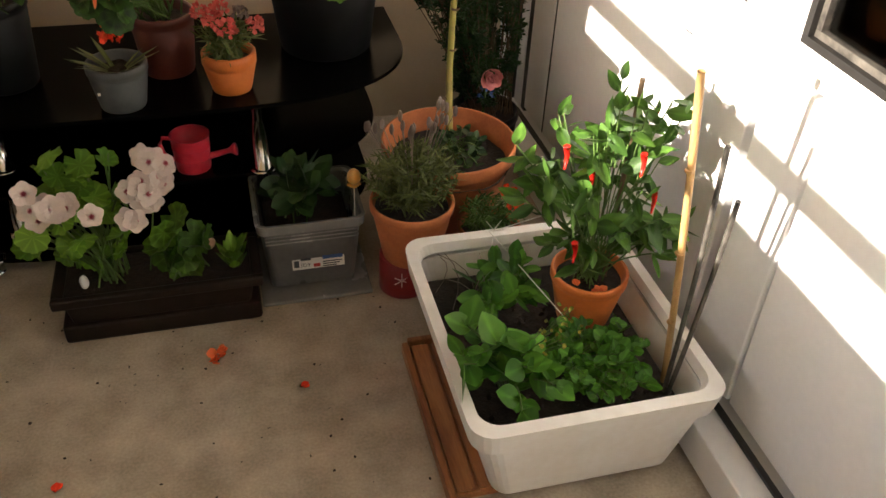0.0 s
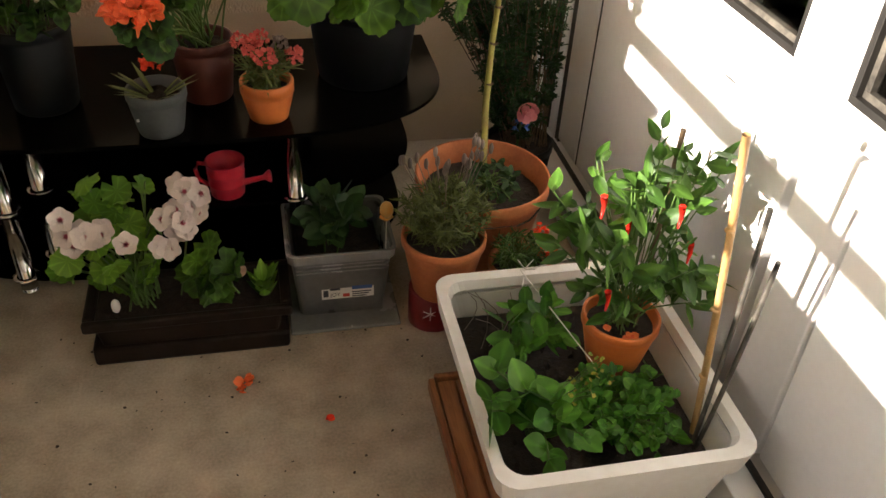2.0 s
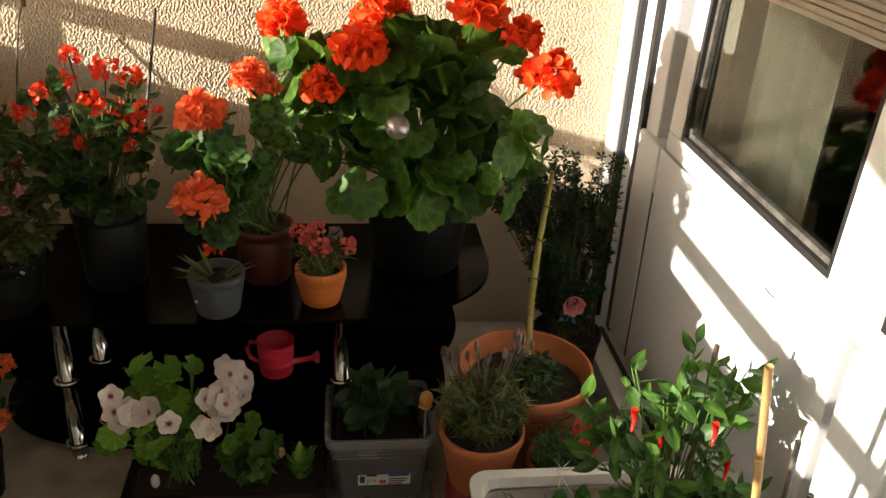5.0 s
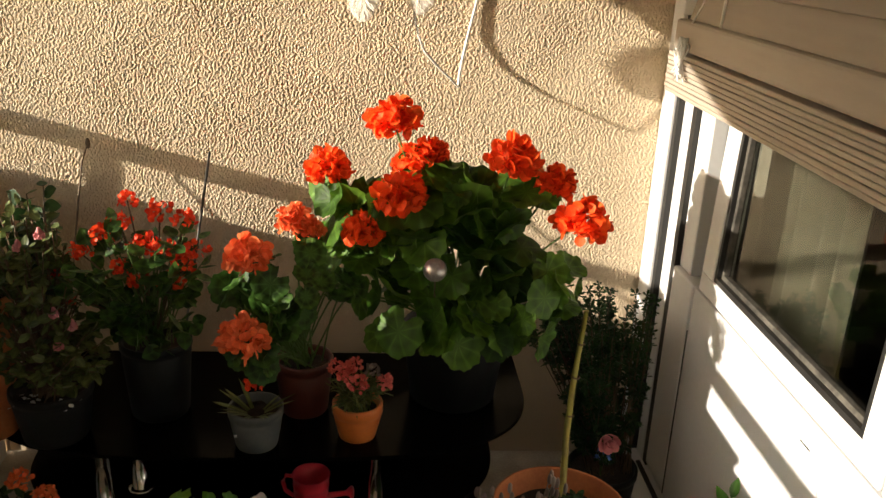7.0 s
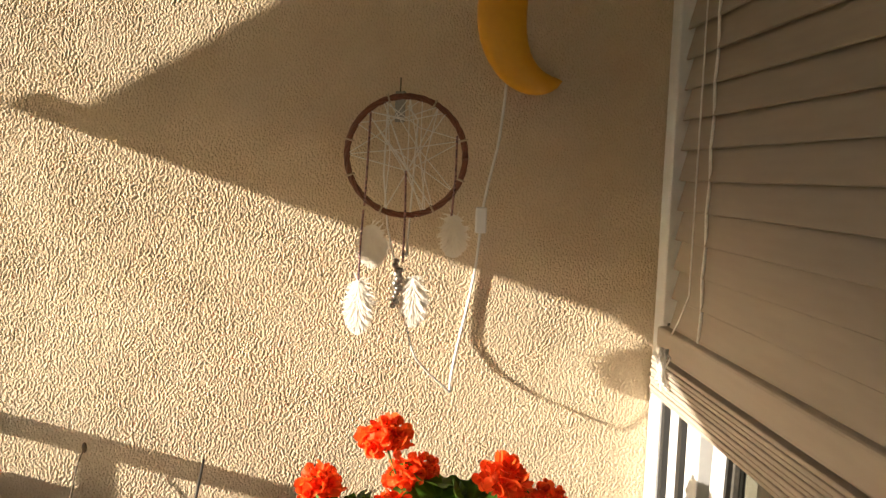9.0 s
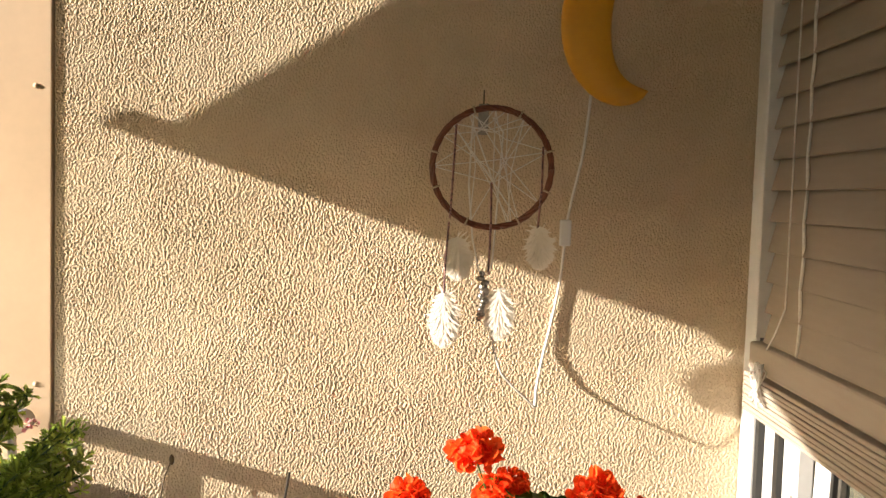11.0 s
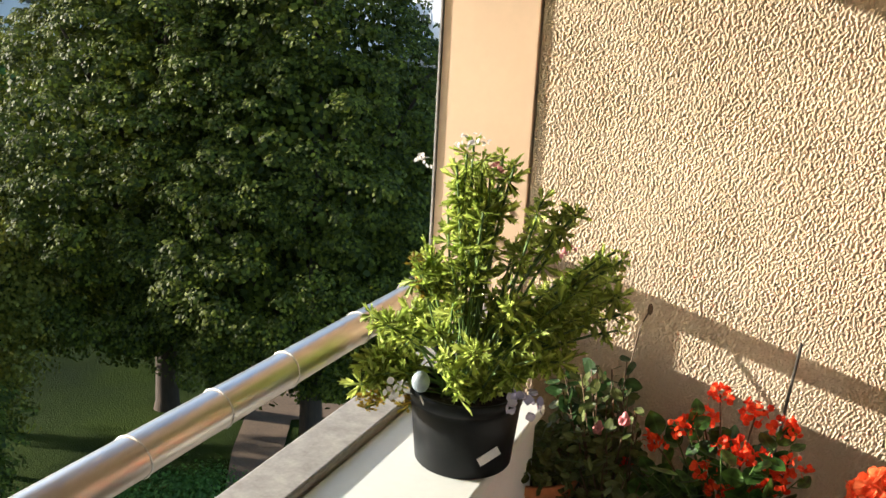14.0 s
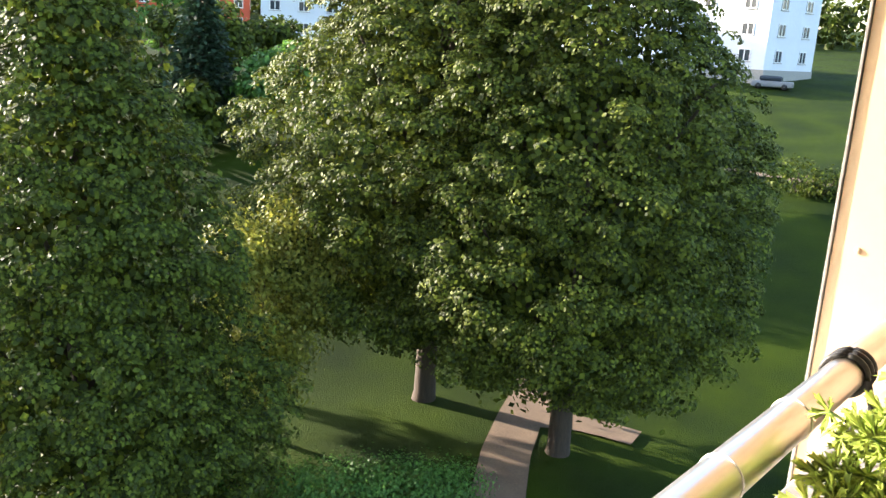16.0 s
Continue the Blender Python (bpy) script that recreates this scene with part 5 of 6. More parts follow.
feather((-0.12, -0.005, -0.345), 0.16, 0.045, 1)
feather((-0.088, -0.008, -0.19), 0.12, 0.042, 2)
feather((0.03, -0.008, -0.33), 0.15, 0.042, 3)
feather((0.135, -0.008, -0.155), 0.12, 0.04, 4)
q = rnd(280)
for i in range(11):
    part("metal_charm", sphere(q.uniform(0.008, 0.014), 10, q.uniform(0.7, 1.4), 7), M_CHARM, dc, at=(-0.018 + q.uniform(-0.012, 0.014), -0.004, -0.29 - i * 0.0125))
part("cord_loop", tube(np.array([(-0.055, 0.03, 0.12), (-0.06, 0.03, -0.05), (-0.045, 0.03, -0.2), (-0.02, 0.03, -0.3)]), 0.0028, 6), M_CORD, dc)
part("cord_loop", tube(np.array([(0.0, 0.03, 0.14), (0.03, 0.03, 0.1), (0.02, 0.03, -0.1), (0.01, 0.03, -0.28)]), 0.0028, 6), M_CORD, dc)

ml = thing("moon_lamp", (0.545, 2.296, 2.262), "yellow plastic crescent moon wall lamp with white cable", "lamp")
C = []
for i in range(33):
    t = i / 32
    a = radians(66 + 222 * t)
    mid = (0.06 + 0.135 * math.cos(a), 0.19 * math.sin(a))
    w = 0.068 * math.sin(math.pi * t) ** 0.7 + 0.002
    C.append((mid, w, a))
V, F = [], []
for mid, w, a in C:
    for k in range(16):
        b = 2 * math.pi * k / 16
        V.append((mid[0] + w * math.cos(b) * math.cos(a), -0.02 - 0.02 * math.sin(b) * min(1, w / 0.03), mid[1] + w * math.cos(b) * math.sin(a)))
for i in range(32):
    for k in range(16):
        F.append((i * 16 + k, i * 16 + (k + 1) % 16, (i + 1) * 16 + (k + 1) % 16, (i + 1) * 16 + k))
part("crescent", from_arrays("crescent", V, F), M_MOON, ml)


def wall_cord(pts, r):
    P = np.array([(p[0], p[2] if len(p) > 2 else 2.29, p[1]) for p in pts]) - np.array(ml.location)
    t = np.linspace(0, len(P) - 1, 60)
    s = np.stack([np.interp(t, range(len(P)), P[:, j]) for j in range(3)], 1)
    k = np.ones(7) / 7
    for j in (0, 2):
        s[3:-3, j] = np.convolve(s[:, j], k, "valid")
    return tube(s, r, 8)


part("cable", wall_cord([(0.495, 2.10), (0.49, 2.02), (0.478, 1.90), (0.452, 1.78), (0.442, 1.72)], 0.0044), M_CORD, ml)
part("switch", rbox(-0.016, 0.016, -0.016, 0.0, -0.037, 0.037, 0.004), M_WHITE, ml, at=(-0.108, 0.0, -0.578))
part("cable", wall_cord([(0.436, 1.648, 2.290), (0.428, 1.55, 2.290), (0.41, 1.44, 2.290), (0.388, 1.34, 2.286), (0.374, 1.275, 2.268), (0.366, 1.24, 2.238), (0.359, 1.213, 2.186)], 0.0042), M_CORD, ml)
part("cable", wall_cord([(0.358, 1.212, 2.184), (0.338, 1.234, 2.17), (0.298, 1.27, 2.158), (0.26, 1.312, 2.145), (0.239, 1.372, 2.13), (0.229, 1.43, 2.12)], 0.0032), M_CORD, ml)

# ---- ledge with the scented geranium ----
lg = thing("white_cabinet", (-0.87, 1.70, 0.0), "low white cabinet beside the balcony parapet", "cabinet")
part("carcass", rbox(-0.12, 0.10, -0.555, 0.0, 0.0, 0.918, 0.003), M_WHITE, lg)
part("board", rbox(-0.122, 0.115, -0.57, 0.01, 0.9185, 0.94, 0.004), M_LEDGE, lg)
e = potted("scented_geranium", (-0.82, 1.42, 0.94), "tall cut-leaved scented geranium in black pot on cabinet", 0.084, 0.097, 0.135, M_DARKPOT)
bushy(e, (-0.83, 1.43, 1.05), [((-0.83, 1.43, 1.15), (0.20, 0.14, 0.09), 44), ((-0.83, 1.45, 1.27), (0.11, 0.10, 0.08), 20), ((-0.835, 1.46, 1.37), (0.055, 0.06, 0.06), 12), ((-0.825, 1.46, 1.455), (0.065, 0.05, 0.03), 9), ((-0.67, 1.52, 1.20), (0.10, 0.08, 0.08), 22), ((-0.72, 1.47, 1.38), (0.06, 0.04, 0.02), 5), ((-0.62, 1.55, 1.30), (0.05, 0.04, 0.02), 5), ((-0.96, 1.38, 1.08), (0.06, 0.05, 0.04), 9)], CUT, L_PEL, (0.024, 0.048), 301, 5, 0.25, 0.45, rs=0.0022)
part("speckled_egg", sphere(0.015, 16, 1.2, 12), M_EGG3, e, "pale blue speckled egg on a pick", at=(-0.045, -0.095, 0.165))
part("egg_pick", tube([(-0.045, -0.095, 0.14), (-0.035, -0.07, 0.09)], 0.0015, 6), M_CORD, e)
bushy(e, (-0.845, 1.43, 1.05), [((-0.96, 1.40, 1.03), (0.07, 0.05, 0.04), 4), ((-0.92, 1.42, 1.30), (0.02, 0.02, 0.02), 1)], CUT, L_PELOLD, (0.022, 0.036), 311, 4, 0.9, 0.8, rs=0.0016, name="withered_leaves")
for i, (x, y, z, m) in enumerate(((-0.855, 1.43, 1.485, P_PURE), (-0.83, 1.44, 1.49, P_PURE), (-0.938, 1.46, 1.44, P_PURE), (-0.80, 1.43, 1.45, P_ROSE), (-0.70, 1.55, 1.30, P_ROSE))):
    part("bloom", flower_ball(0.016, m, 12, 320 + i), m, e, at=(x + 0.82, y - 1.42, z - 0.94))
part("pansy", flower_ball(0.022, P_PURE, 20, 331), P_PURE, e, at=(-0.085, -0.09, 0.135))
part("pansy", flower_ball(0.03, P_PANSY, 20, 333), P_PANSY, e, at=(0.12, -0.05, 0.14))
lb = part("plant_label", rbox(-0.02, 0.02, -0.001, 0.0, -0.008, 0.008, 0), M_LABEL, e, "small white printed sticker", at=(0.068, -0.06, 0.045))
lb.rotation_euler = (0, radians(-30), radians(40))


# ---- the park below ----
def ground_z(x, y):
    d = np.hypot(x, y)
    return np.interp(d, (0, 33, 58, 105, 160, 400, 3000), (-12.2, -12.2, -6.6, -1.0, 2.6, 14.0, 60.0))


rad = np.concatenate([np.linspace(0, 40, 21), np.linspace(44, 120, 20), np.geomspace(130, 2500, 18)])
na = 72
GV = []
for r in rad:
    for i in range(na):
        a = 2 * math.pi * i / na
        x, y = r * math.cos(a), r * math.sin(a)
        GV.append((x, y, float(ground_z(x, y)) + (0.12 * math.sin(x * 0.3) * math.cos(y * 0.27) if r > 3 else 0)))
GF = [(j * na + i, j * na + (i + 1) % na, (j + 1) * na + (i + 1) % na, (j + 1) * na + i) for j in range(len(rad) - 1) for i in range(na)]
part("ground", from_arrays("ground", GV, GF), M_GRASS, kind="structure")


def ribbon(pts, w, lift):
    P = np.array(pts, float)
    t = np.linspace(0, len(P) - 1, 50)
    P = np.stack([np.interp(t, range(len(pts)), P[:, j]) for j in range(2)], 1)
    T = np.gradient(P, axis=0)
    T /= np.linalg.norm(T, axis=1)[:, None]
    N = np.stack([-T[:, 1], T[:, 0]], 1)
    V = []
    for k in range(50):
        for s in (-1, 1):
            x, y = P[k] + N[k] * s * w / 2
            V.append((x, y, float(ground_z(x, y)) + lift))
    return from_arrays("ribbon", V, [(2 * i, 2 * i + 1, 2 * i + 3, 2 * i + 2) for i in range(49)])


part("pavement", ribbon([(-7, 10), (-12.6, 17.6), (-14.4, 19.8), (-15.9, 22.2), (-17.3, 25), (-18.6, 28), (-19.6, 32)], 1.7, 0.14), M_PATH, kind="structure")
part("side_pavement", ribbon([(-16.6, 25.2), (-15.6, 26.0), (-14.4, 26.4), (-13.3, 26.6)], 1.3, 0.15), M_PATH, kind="structure")
part("far_pavement", ribbon([(-36, 55.2), (-21.2, 56.7), (-16.4, 57.2), (-4, 56.5), (10, 52)], 0.8, 0.25), M_PATH, kind="structure")


def leaves_on(blobs, density, size, seed, shape, droop=0.5, inner=0.25):
    """Leaf clumps over lumpy ovals: every blob carries twigs' ends, each a tuft of leaves."""
    q = rnd(seed)
    P, N, T, S = [], [], [], []
    for c, r, n in blobs:
        c, r = np.array(c, float), np.array(r, float)
        d = q.normal(size=(n, 3))
        d /= np.linalg.norm(d, axis=1)[:, None]
        lump = 1 + 0.13 * np.sin(d[:, :1] * 5 + c[0]) * np.cos(d[:, 2:] * 6 + c[1]) + q.normal(scale=0.07, size=(n, 1))
        k = np.where(q.uniform(size=(n, 1)) < inner, q.uniform(0.5, 0.85, (n, 1)), 1.0)
        tuft = c + d * r * lump * k
        m = density
        dd = np.repeat(d, m, 0)
        off = q.normal(scale=(0.27, 0.27, 0.17), size=(n * m, 3))
        p = np.repeat(tuft, m, 0) + off
        P.append(p)
        N.append(dd * 0.5 + off * 2.2 + (0, 0, 0.5) + q.normal(scale=0.33, size=(n * m, 3)))
        T.append(dd * 0.6 + q.normal(scale=0.6, size=(n * m, 3)) - (0, 0, droop))
        S.append(q.uniform(size[0], size[1], n * m))
    return scatter(shape, np.vstack(P), np.vstack(N), np.vstack(T), np.concatenate(S))


def trunk_mesh(h, r, seed, limbs=7, spread=3.5):
    q = rnd(seed)
    paths = [tube([(0, 0, -0.2), (0.05, 0, 0.4), (0.0, 0.08, h * 0.3), (0.1, 0.0, h * 0.6), (0, 0.1, h)], r * 1.25, 12, r * 0.35, caps=False)]
    for i in range(limbs):
        a, z0 = i * 2.4 + q.uniform(0, 0.6), h * q.uniform(0.2, 0.75)
        e = (spread * math.cos(a) * q.uniform(0.6, 1), spread * math.sin(a) * q.uniform(0.6, 1), z0 + h * q.uniform(0.15, 0.4))
        paths.append(tube(bez((0, 0, z0), e, (0, 0, -0.3), 8), r * 0.4, 7, r * 0.1, caps=False))
    V, F, off = [], [], 0
    for me in paths:
        k = len(me.vertices)
        co, fi = np.empty(k * 3), np.empty(len(me.polygons) * 4, int)
        me.vertices.foreach_get("co", co), me.loops.foreach_get("vertex_index", fi)
        V.append(co.reshape(-1, 3)), F.append(fi.reshape(-1, 4) + off)
        off += k
    return from_arrays("trunk", np.vstack(V), np.vstack(F))


def crown_blobs(c, r, n, tufts, seed, lo=-0.75):
    """Lumps spread through an oval crown; the lumps' radii shrink to the edge."""
    q = rnd(seed)
    out = []
    while len(out) < n:
        d = q.uniform(-1, 1, 3)
        L = np.linalg.norm(d)
        if L > 1 or d[2] < lo:
            continue
        k = 0.86 / max(L, 0.86) if L > 0.86 else 1
        p = np.array(c) + d * np.array(r) * k * 0.86
        s = q.uniform(0.85, 1.35)
        out.append((p, (s * r[0] * 0.27, s * r[1] * 0.27, s * r[2] * 0.2), tufts))
    return out


def crown_mesh(profile, n, per, size, seed, shape, dome=(0.45, 0.95), droop=0.5, depth=0.21, inner=900):
    """A crown of leaf clumps: boughs bulge from an outline of (height, radius), every clump a drooping dome of leaves, sparser large leaves inside."""
    q = rnd(seed)
    zs, rs = np.array(profile, float).T
    zz = np.linspace(zs[0], zs[-1], 400)
    rr = np.interp(zz, zs, rs)
    cum = np.cumsum(rr + 0.3)
    bn = 150
    bz = np.interp(q.uniform(0, cum[-1], bn), cum, zz)
    ba = q.uniform(0, 2 * math.pi, bn)
    bough = np.stack([np.cos(ba), np.sin(ba), bz / 3.2], 1)
    push = q.uniform(-1.0, 1.0, bn)

    def place(m, k0, k1):
        z = np.interp(q.uniform(0, cum[-1], m), cum, zz)
        a = q.uniform(0, 2 * math.pi, m)
        r = np.interp(z, zs, rs)
        near = np.linalg.norm(np.stack([np.cos(a), np.sin(a), z / 3.2], 1)[:, None] - bough[None], axis=2)
        idx = near.argmin(1)
        bulge = depth * (push[idx] + 0.9 - 3.2 * near.min(1))
        R = r * (q.uniform(k0, k1, m) + np.clip(bulge, -0.3, 0.16)) + q.normal(scale=0.16, size=m)
        slope = np.gradient(rr, zz)
        o = np.stack([np.cos(a), np.sin(a), np.clip(-np.interp(z, zz, slope), -0.6, 1.6)], 1)
        return np.stack([R * np.cos(a), R * np.sin(a), z], 1), o / np.linalg.norm(o, axis=1)[:, None]
    c, o = place(n, 0.80, 1.02)
    m = per
    s = np.repeat(q.uniform(dome[0], dome[1], n), m)[:, None]
    O = np.repeat(o, m, 0)
    up = O * 0.75 + (0, 0, 0.75)
    d = q.normal(size=(n * m, 3))
    d /= np.linalg.norm(d, axis=1)[:, None]
    d = d + up * 0.9
    d /= np.linalg.norm(d, axis=1)[:, None]
    P = [np.repeat(c, m, 0) + d * s * (1, 1, 0.62) * q.uniform(0.8, 1.06, (n * m, 1)) + q.normal(scale=0.02, size=(n * m, 3))]
    N = [d * 0.9 + (0, 0, 0.3) + q.normal(scale=0.28, size=(n * m, 3))]
    T = [O * 0.8 + d * 0.5 - (0, 0, droop) + q.normal(scale=0.35, size=(n * m, 3))]
    S = [q.uniform(size[0], size[1], n * m)]
    ci, oi = place(inner, 0.40, 0.70)
    k = 22
    P.append(np.repeat(ci, k, 0) + q.normal(scale=0.5, size=(inner * k, 3)))
    N.append(np.repeat(oi, k, 0) + q.normal(scale=0.4, size=(inner * k, 3)))
    T.append(q.normal(size=(inner * k, 3)))
    S.append(q.uniform(size[1] * 1.2, size[1] * 1.9, inner * k))
    return scatter(shape, np.vstack(P), np.vstack(N), np.vstack(T), np.concatenate(S))


def tree(name, at, h, r, blobs, mat, shape, size, dens, seed, label, spread=3.5):
    e = thing(name, at, label, "tree")
    part("trunk", trunk_mesh(h, r, seed, spread=spread), M_BARK, e)
    o = np.array(at)
    part("crown", leaves_on([(np.array(c) - o, rr, n) for c, rr, n in blobs], dens, size, seed + 1, shape), mat, e)
    return e


def great_tree(name, at, shift, h, r, profile, n, per, mat, shape, size, seed, label, dome, droop=0.5, spread=4.5):
    """A large tree near the building; profile heights are over its foot."""
    e = thing(name, at, label, "tree")
    part("trunk", trunk_mesh(h, r, seed, 11, spread), M_BARK, e)
    part("crown", crown_mesh(profile, n, per, size, seed + 1, shape, dome, droop), mat, e, at=(shift[0], shift[1], 0))
    return e


great_tree("maple_tree", (-14.75, 23.6, -12.25), (-0.25, 0.2), 15, 0.40, [(2.9, 2.4), (3.6, 4.2), (5.0, 4.9), (7.5, 5.2), (10.0, 4.9), (12.5, 4.2), (15.0, 3.3), (17.5, 2.0), (18.8, 0.4)], 1900, 66, L_MAPLE, TREE_LEAF, (0.085, 0.15), 500, "broad green maple with two-metre bole on the lawn", (0.32, 0.66))
great_tree("maple_tree", (-21.0, 23.6, -12.25), (-0.6, -0.3), 15, 0.42, [(3.3, 2.8), (4.2, 4.8), (6.0, 5.7), (8.5, 6.0), (11.0, 5.6), (13.5, 4.8), (16.0, 3.6), (18.5, 2.0), (19.6, 0.4)], 2100, 66, L_MAPLE, TREE_LEAF, (0.085, 0.15), 510, "dense green maple standing on the shaded lawn", (0.32, 0.68))
great_tree("linden_tree", (-19.6, 9.4, -12.25), (0, 0), 12, 0.4, [(0.6, 3.8), (2.2, 4.5), (4.2, 4.3), (6.8, 3.6), (9.2, 3.0), (11.4, 2.4), (12.9, 1.4), (14.5, 0.8), (15.8, 0.3)], 2000, 62, L_LIME, TREE_LEAF, (0.07, 0.13), 520, "tall dark linden with drooping leaf layers near building", (0.26, 0.52), 1.1, 3.0)
tree("yellowing_tree", (-22.6, 17.0, -12.25), 6, 0.14, crown_blobs((-22.4, 17.0, -7.4), (2.5, 2.5, 4.4), 28, 46, 6), L_YELL, QUAD, (0.12, 0.2), 16, 530, "slender tree with yellowing autumn leaves", 1.2)


def spruce(at, h, r, seed, label):
    q = rnd(seed)
    e = thing("spruce_tree", at, label, "tree")
    part("trunk", tube([(0, 0, -0.3), (0, 0, h)], 0.3, 10, 0.03), M_BARK, e)
    P, N, T, S = [], [], [], []
    for i in range(int(h * 26)):
        z = h * (1 - (i / (h * 26)) ** 0.8 * 0.95)
        a = i * 2.39996
        ln = r * (1 - z / h) * q.uniform(0.75, 1.1) + 0.25
        m = int(10 + ln * 8)
        t = q.uniform(0.2, 1, m)
        P.append(np.stack([ln * t * math.cos(a), ln * t * math.sin(a), z - 0.28 * ln * t + 0.12 * ln * t ** 3], 1) + q.normal(scale=0.08, size=(m, 3)))
        N.append(q.normal(scale=0.4, size=(m, 3)) + (0, 0, 1))
        T.append(np.stack([math.cos(a) + q.normal(scale=0.7, size=m), math.sin(a) + q.normal(scale=0.7, size=m), q.uniform(-1.0, 0, m)], 1))
        S.append(q.uniform(0.3, 0.55, m))
    part("crown", scatter(QUAD, np.vstack(P), np.vstack(N), np.vstack(T), np.concatenate(S)), L_SPRUCE, e)


spruce((-50.5, 33.2, -6.2), 12.0, 3.4, 540, "tall dark spruce among the park trees")
# First two stand hidden, last three out of view, added to shade the lawn.
for i, (x, y, h, w) in enumerate(((-35, 38, 15, 5), (-33, 46, 15, 5.5), (-58, 38, 9, 4), (-47, 37, 7, 3.2), (-66, 32, 11, 5), (-75, 45, 9, 5), (-66, 52, 6, 4), (-88, 40, 12, 6), (-48, 30, 5, 2.4), (-46, -3, 12.5, 3.8), (-49, 6, 13, 4.2), (-46, 14.5, 12.5, 3.4))):
    g = float(ground_z(x, y))
    tree("park_tree", (x, y, g - 0.1), h * 0.7, 0.25, crown_blobs((x, y, g + h * 0.58), (w, w, h * 0.46), 16, 34, 600 + i), (L_LIME, L_HEDGE)[i % 2], QUAD, (0.35, 0.6), 8, 610 + i, "leafy green park tree, some unseen and added to shade the lawn", w * 0.5)

# hedge
hx = [(-21.5, 12.6), (-18.3, 14.6), (-16.6, 16.9), (-14.9, 18.5)]
blobs = []
t = np.linspace(0, 3, 26)
for i, k in enumerate(t):
    x, y = np.interp(k, range(4), [p[0] for p in hx]), np.interp(k, range(4), [p[1] for p in hx])
    blobs.append(((x, y, -11.55), (0.75, 0.75, 0.75), 46))
hd = thing("hedge", (-18.0, 15.0, -12.2), "dense clipped green hedge along the path", "hedge")
part("leaves", leaves_on([(np.array(c) - np.array(hd.location), r, n) for c, r, n in blobs], 16, (0.08, 0.14), 700, QUAD, 0.0, 0.3), L_HEDGE, hd)
for x, y in hx:
    part("twig", tubes([bez((x + 17.7, y - 15, -0.2), (x + 18, y - 15, 0.9))], 0.03), M_BARK, hd)
# bush on the far lawn
for i, (x, y, s) in enumerate(((-18.4, 55.4, 1.5), (-16.8, 55.8, 1.2), (-13.5, 60.0, 2.6), (-13.8, 57.0, 2.2))):
    g = float(ground_z(x, y))
    b = thing("bush", (x, y, g - 0.1), "dark rounded bush on the far lawn", "bush")
    part("leaves", leaves_on([((0, 0, s * 0.6), (s, s, s * 0.7), 90)], 9, (0.16, 0.3), 710 + i, QUAD), L_LIME, b)
    part("twigs", tubes([bez((0, 0, 0), (s * 0.4 * k, 0.2, s * 0.8)) for k in (-1, 0, 1)], 0.04), M_BARK, b)


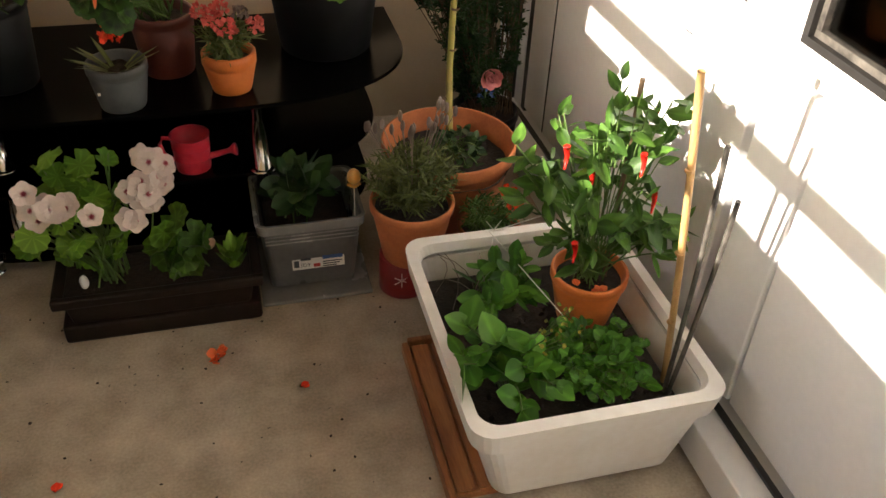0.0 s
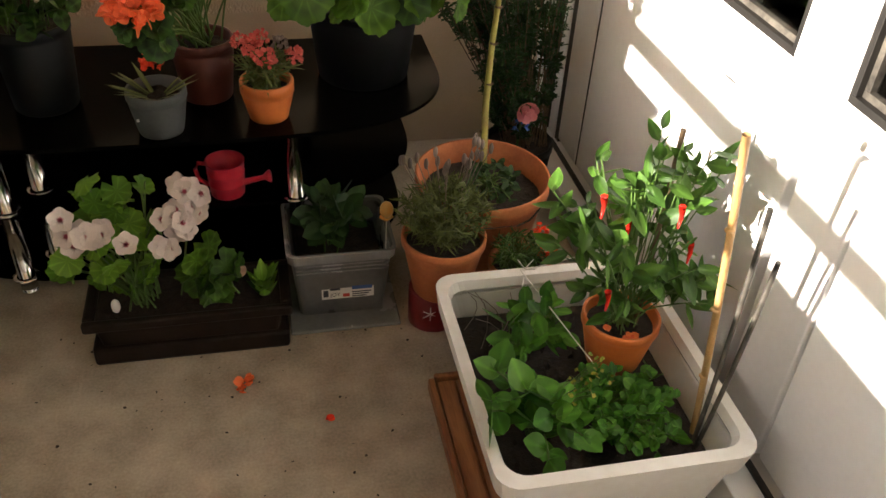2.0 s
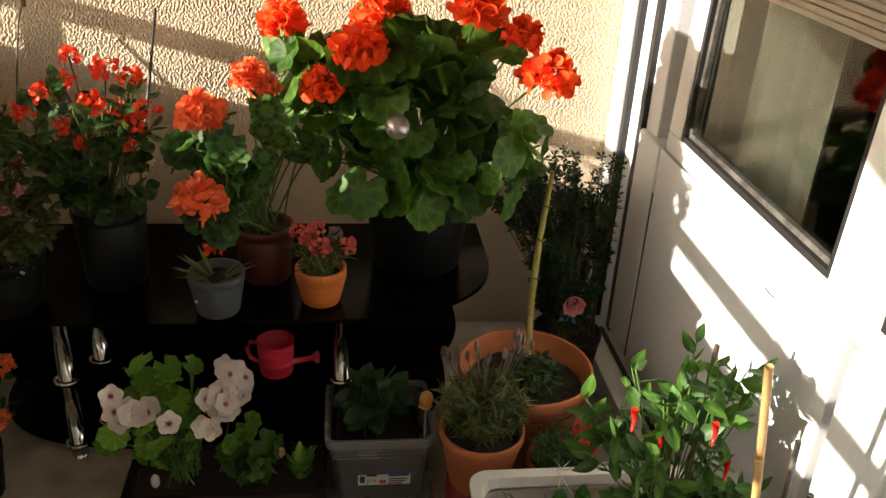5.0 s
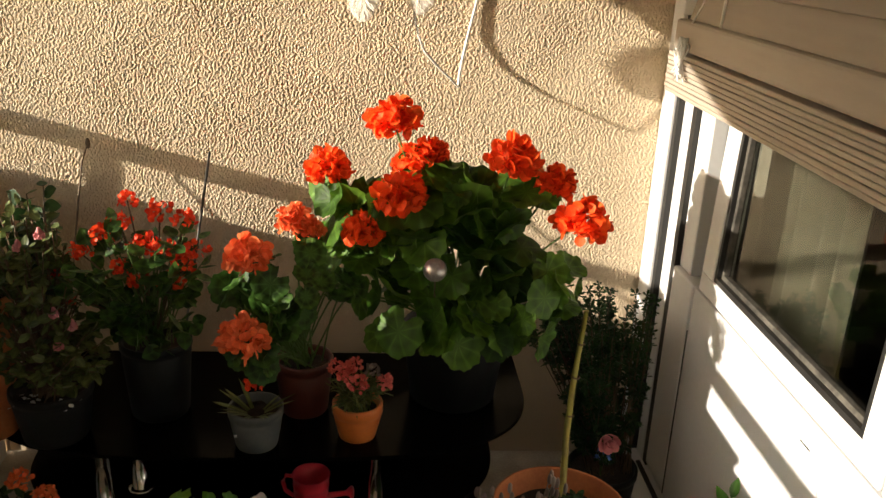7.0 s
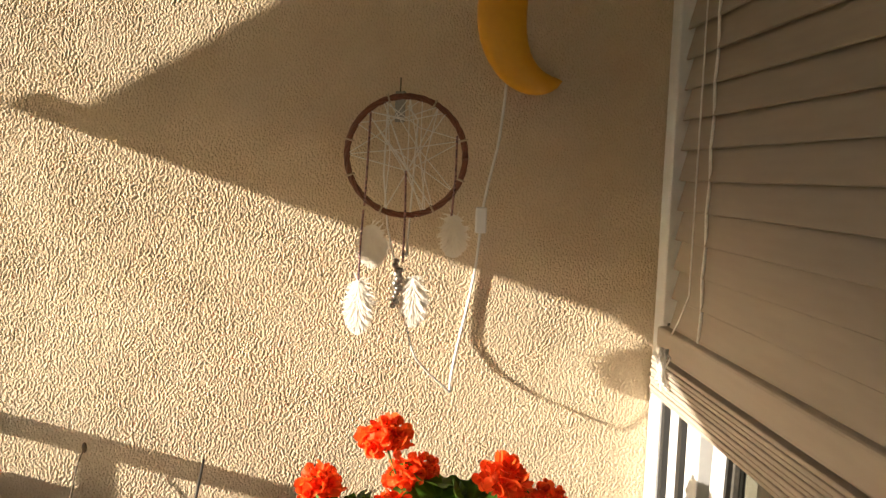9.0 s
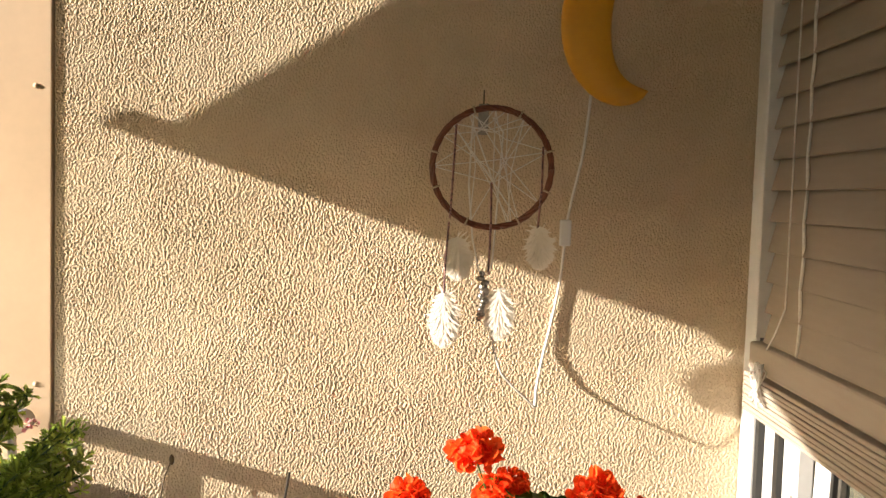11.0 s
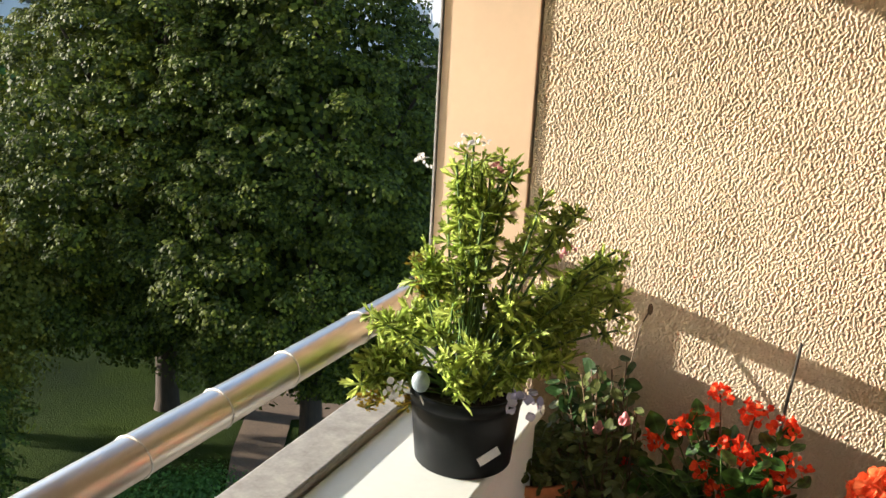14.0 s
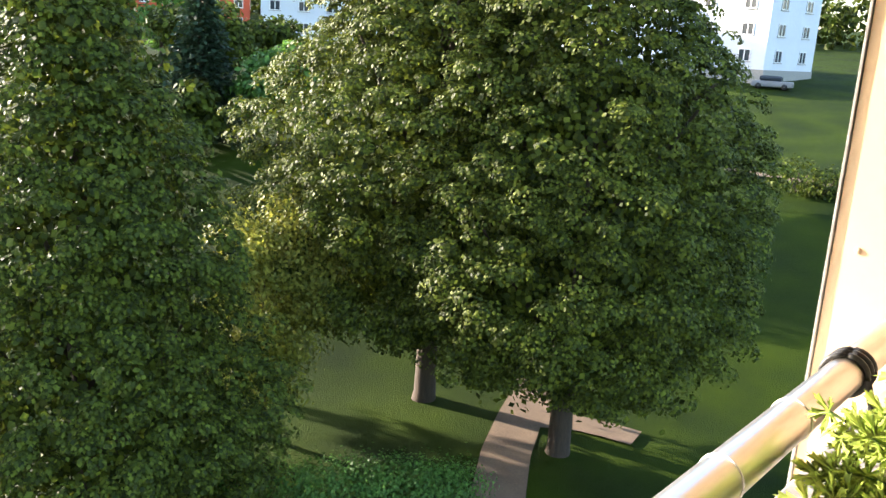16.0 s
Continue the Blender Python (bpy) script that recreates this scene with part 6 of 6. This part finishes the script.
# ---- far houses ----
def house(name, corner, ang, w, depth, floors, fh, mat, label, gap, win=(1.5, 1.35), base=0.0, balconies=()):
    e = thing(name, corner, label, "building")
    e.rotation_euler = (0, 0, radians(ang))
    h = floors * fh + 1.6
    part("wall", rbox(0, w, 0, depth, -4, h, 0), mat, e)
    part("plinth", rbox(-0.06, w + 0.06, -0.06, depth + 0.06, -4, 1.1, 0), M_CAP, e)
    part("roof", rbox(-0.3, w + 0.3, -0.3, depth + 0.3, h, h + 0.4, 0), M_ROOF, e)
    wm, fm, sm = bpy.data.meshes.new("pane"), bpy.data.meshes.new("frame"), bpy.data.meshes.new("sill")
    for me, bm, m in ((wm, rbox(-win[0] / 2, win[0] / 2, -0.03, 0.1, 0, win[1], 0), M_PANE), (sm, rbox(-win[0] / 2 - 0.1, win[0] / 2 + 0.1, -0.14, 0, -0.08, 0, 0), M_CAP)):
        bm.to_mesh(me)
        bm.free()
        me.materials.append(m)
    bm = bmesh.new()
    for b in ((-win[0] / 2, -win[0] / 2 + 0.1, 0, win[1]), (win[0] / 2 - 0.1, win[0] / 2, 0, win[1]), (-0.05, 0.05, 0.1, win[1] - 0.1), (-win[0] / 2 + 0.1, win[0] / 2 - 0.1, 0, 0.1), (-win[0] / 2 + 0.1, win[0] / 2 - 0.1, win[1] - 0.1, win[1])):
        bmesh.ops.create_cube(bm, size=1, matrix=Matrix.Translation(((b[0] + b[1]) / 2, -0.05, (b[2] + b[3]) / 2)) @ Matrix.Diagonal((b[1] - b[0], 0.08, b[3] - b[2], 1)))
    bm.to_mesh(fm)
    bm.free()
    fm.materials.append(M_WHITE)
    for face, length in ((0, w), (1, depth)):
        n = int(length // gap)
        for f in range(floors):
            for i in range(n):
                u = length * (i + 0.5) / n
                at = (u, -0.0, 1.9 + f * fh) if face == 0 else (w, u, 1.9 + f * fh)
                o = part("window", wm, None, e, at=at)
                o.rotation_euler = (0, 0, radians(90 * face))
                part("frame", fm, None, o)
                part("sill", sm, None, o)
                if face == 0 and i in balconies:
                    part("balcony", rbox(u - 2.0, u + 2.0, -1.4, 0, 1.0 + f * fh, 1.95 + f * fh, 0.02), mat, e)
    return e


house("apartment_building", (-65.4, 97.9, -1.0), -8.0, 29.6, 11.0, 8, 2.8, M_FACADE, "white multi-storey apartment block on the far lawn", 4.4, balconies=(3,))
house("red_building", (-140.0, 66.0, -3.5), 55, 30, 12, 5, 2.9, M_BRICKRED, "red-fronted apartment block behind the park trees", 3.4)
house("white_house", (-98.0, 74.0, -1.0), 35, 16, 10, 5, 2.8, M_FACADE, "white block half hidden behind the tree crowns", 3.2)
# far woods
q = rnd(800)
blobs = []
for i in range(170):
    a = radians(88 + i * 0.62)
    d = 190 + q.uniform(-14, 30)
    x, y = d * math.cos(a), d * math.sin(a)
    g = float(ground_z(x, y))
    hh = q.uniform(9, 16)
    blobs.append(((x, y, g + hh * 0.45), (5, 5, hh * 0.55), 34))
part("far_woods", leaves_on(blobs, 8, (0.9, 1.8), 801, QUAD), L_LIME, kind="stuff")
tagged(bpy.data.objects["far_woods"], "distant belt of green woods behind the houses", "woods")
# parked car by the house
car = thing("parked_car", (-34.3, 92.2, float(ground_z(-34.3, 92.2))), "grey parked car at the corner of the white block", "car")
car.rotation_euler = (0, 0, radians(15))
part("body", rbox(-2.1, 2.1, -0.85, 0.85, 0.25, 0.85, 0.15), M_CAR, car)
part("cabin", rbox(-1.3, 1.0, -0.75, 0.75, 0.86, 1.4, 0.2), M_PANE, car)
for x in (-1.3, 1.3):
    for y in (-0.86, 0.66):
        w = part("wheel", lathe([(0.05, 0), (0.3, 0), (0.32, 0.05), (0.32, 0.15), (0.3, 0.2), (0.05, 0.2)], 20), M_GASKET, car, at=(x, y + 0.2, 0.32))
        w.rotation_euler = (radians(90), 0, 0)
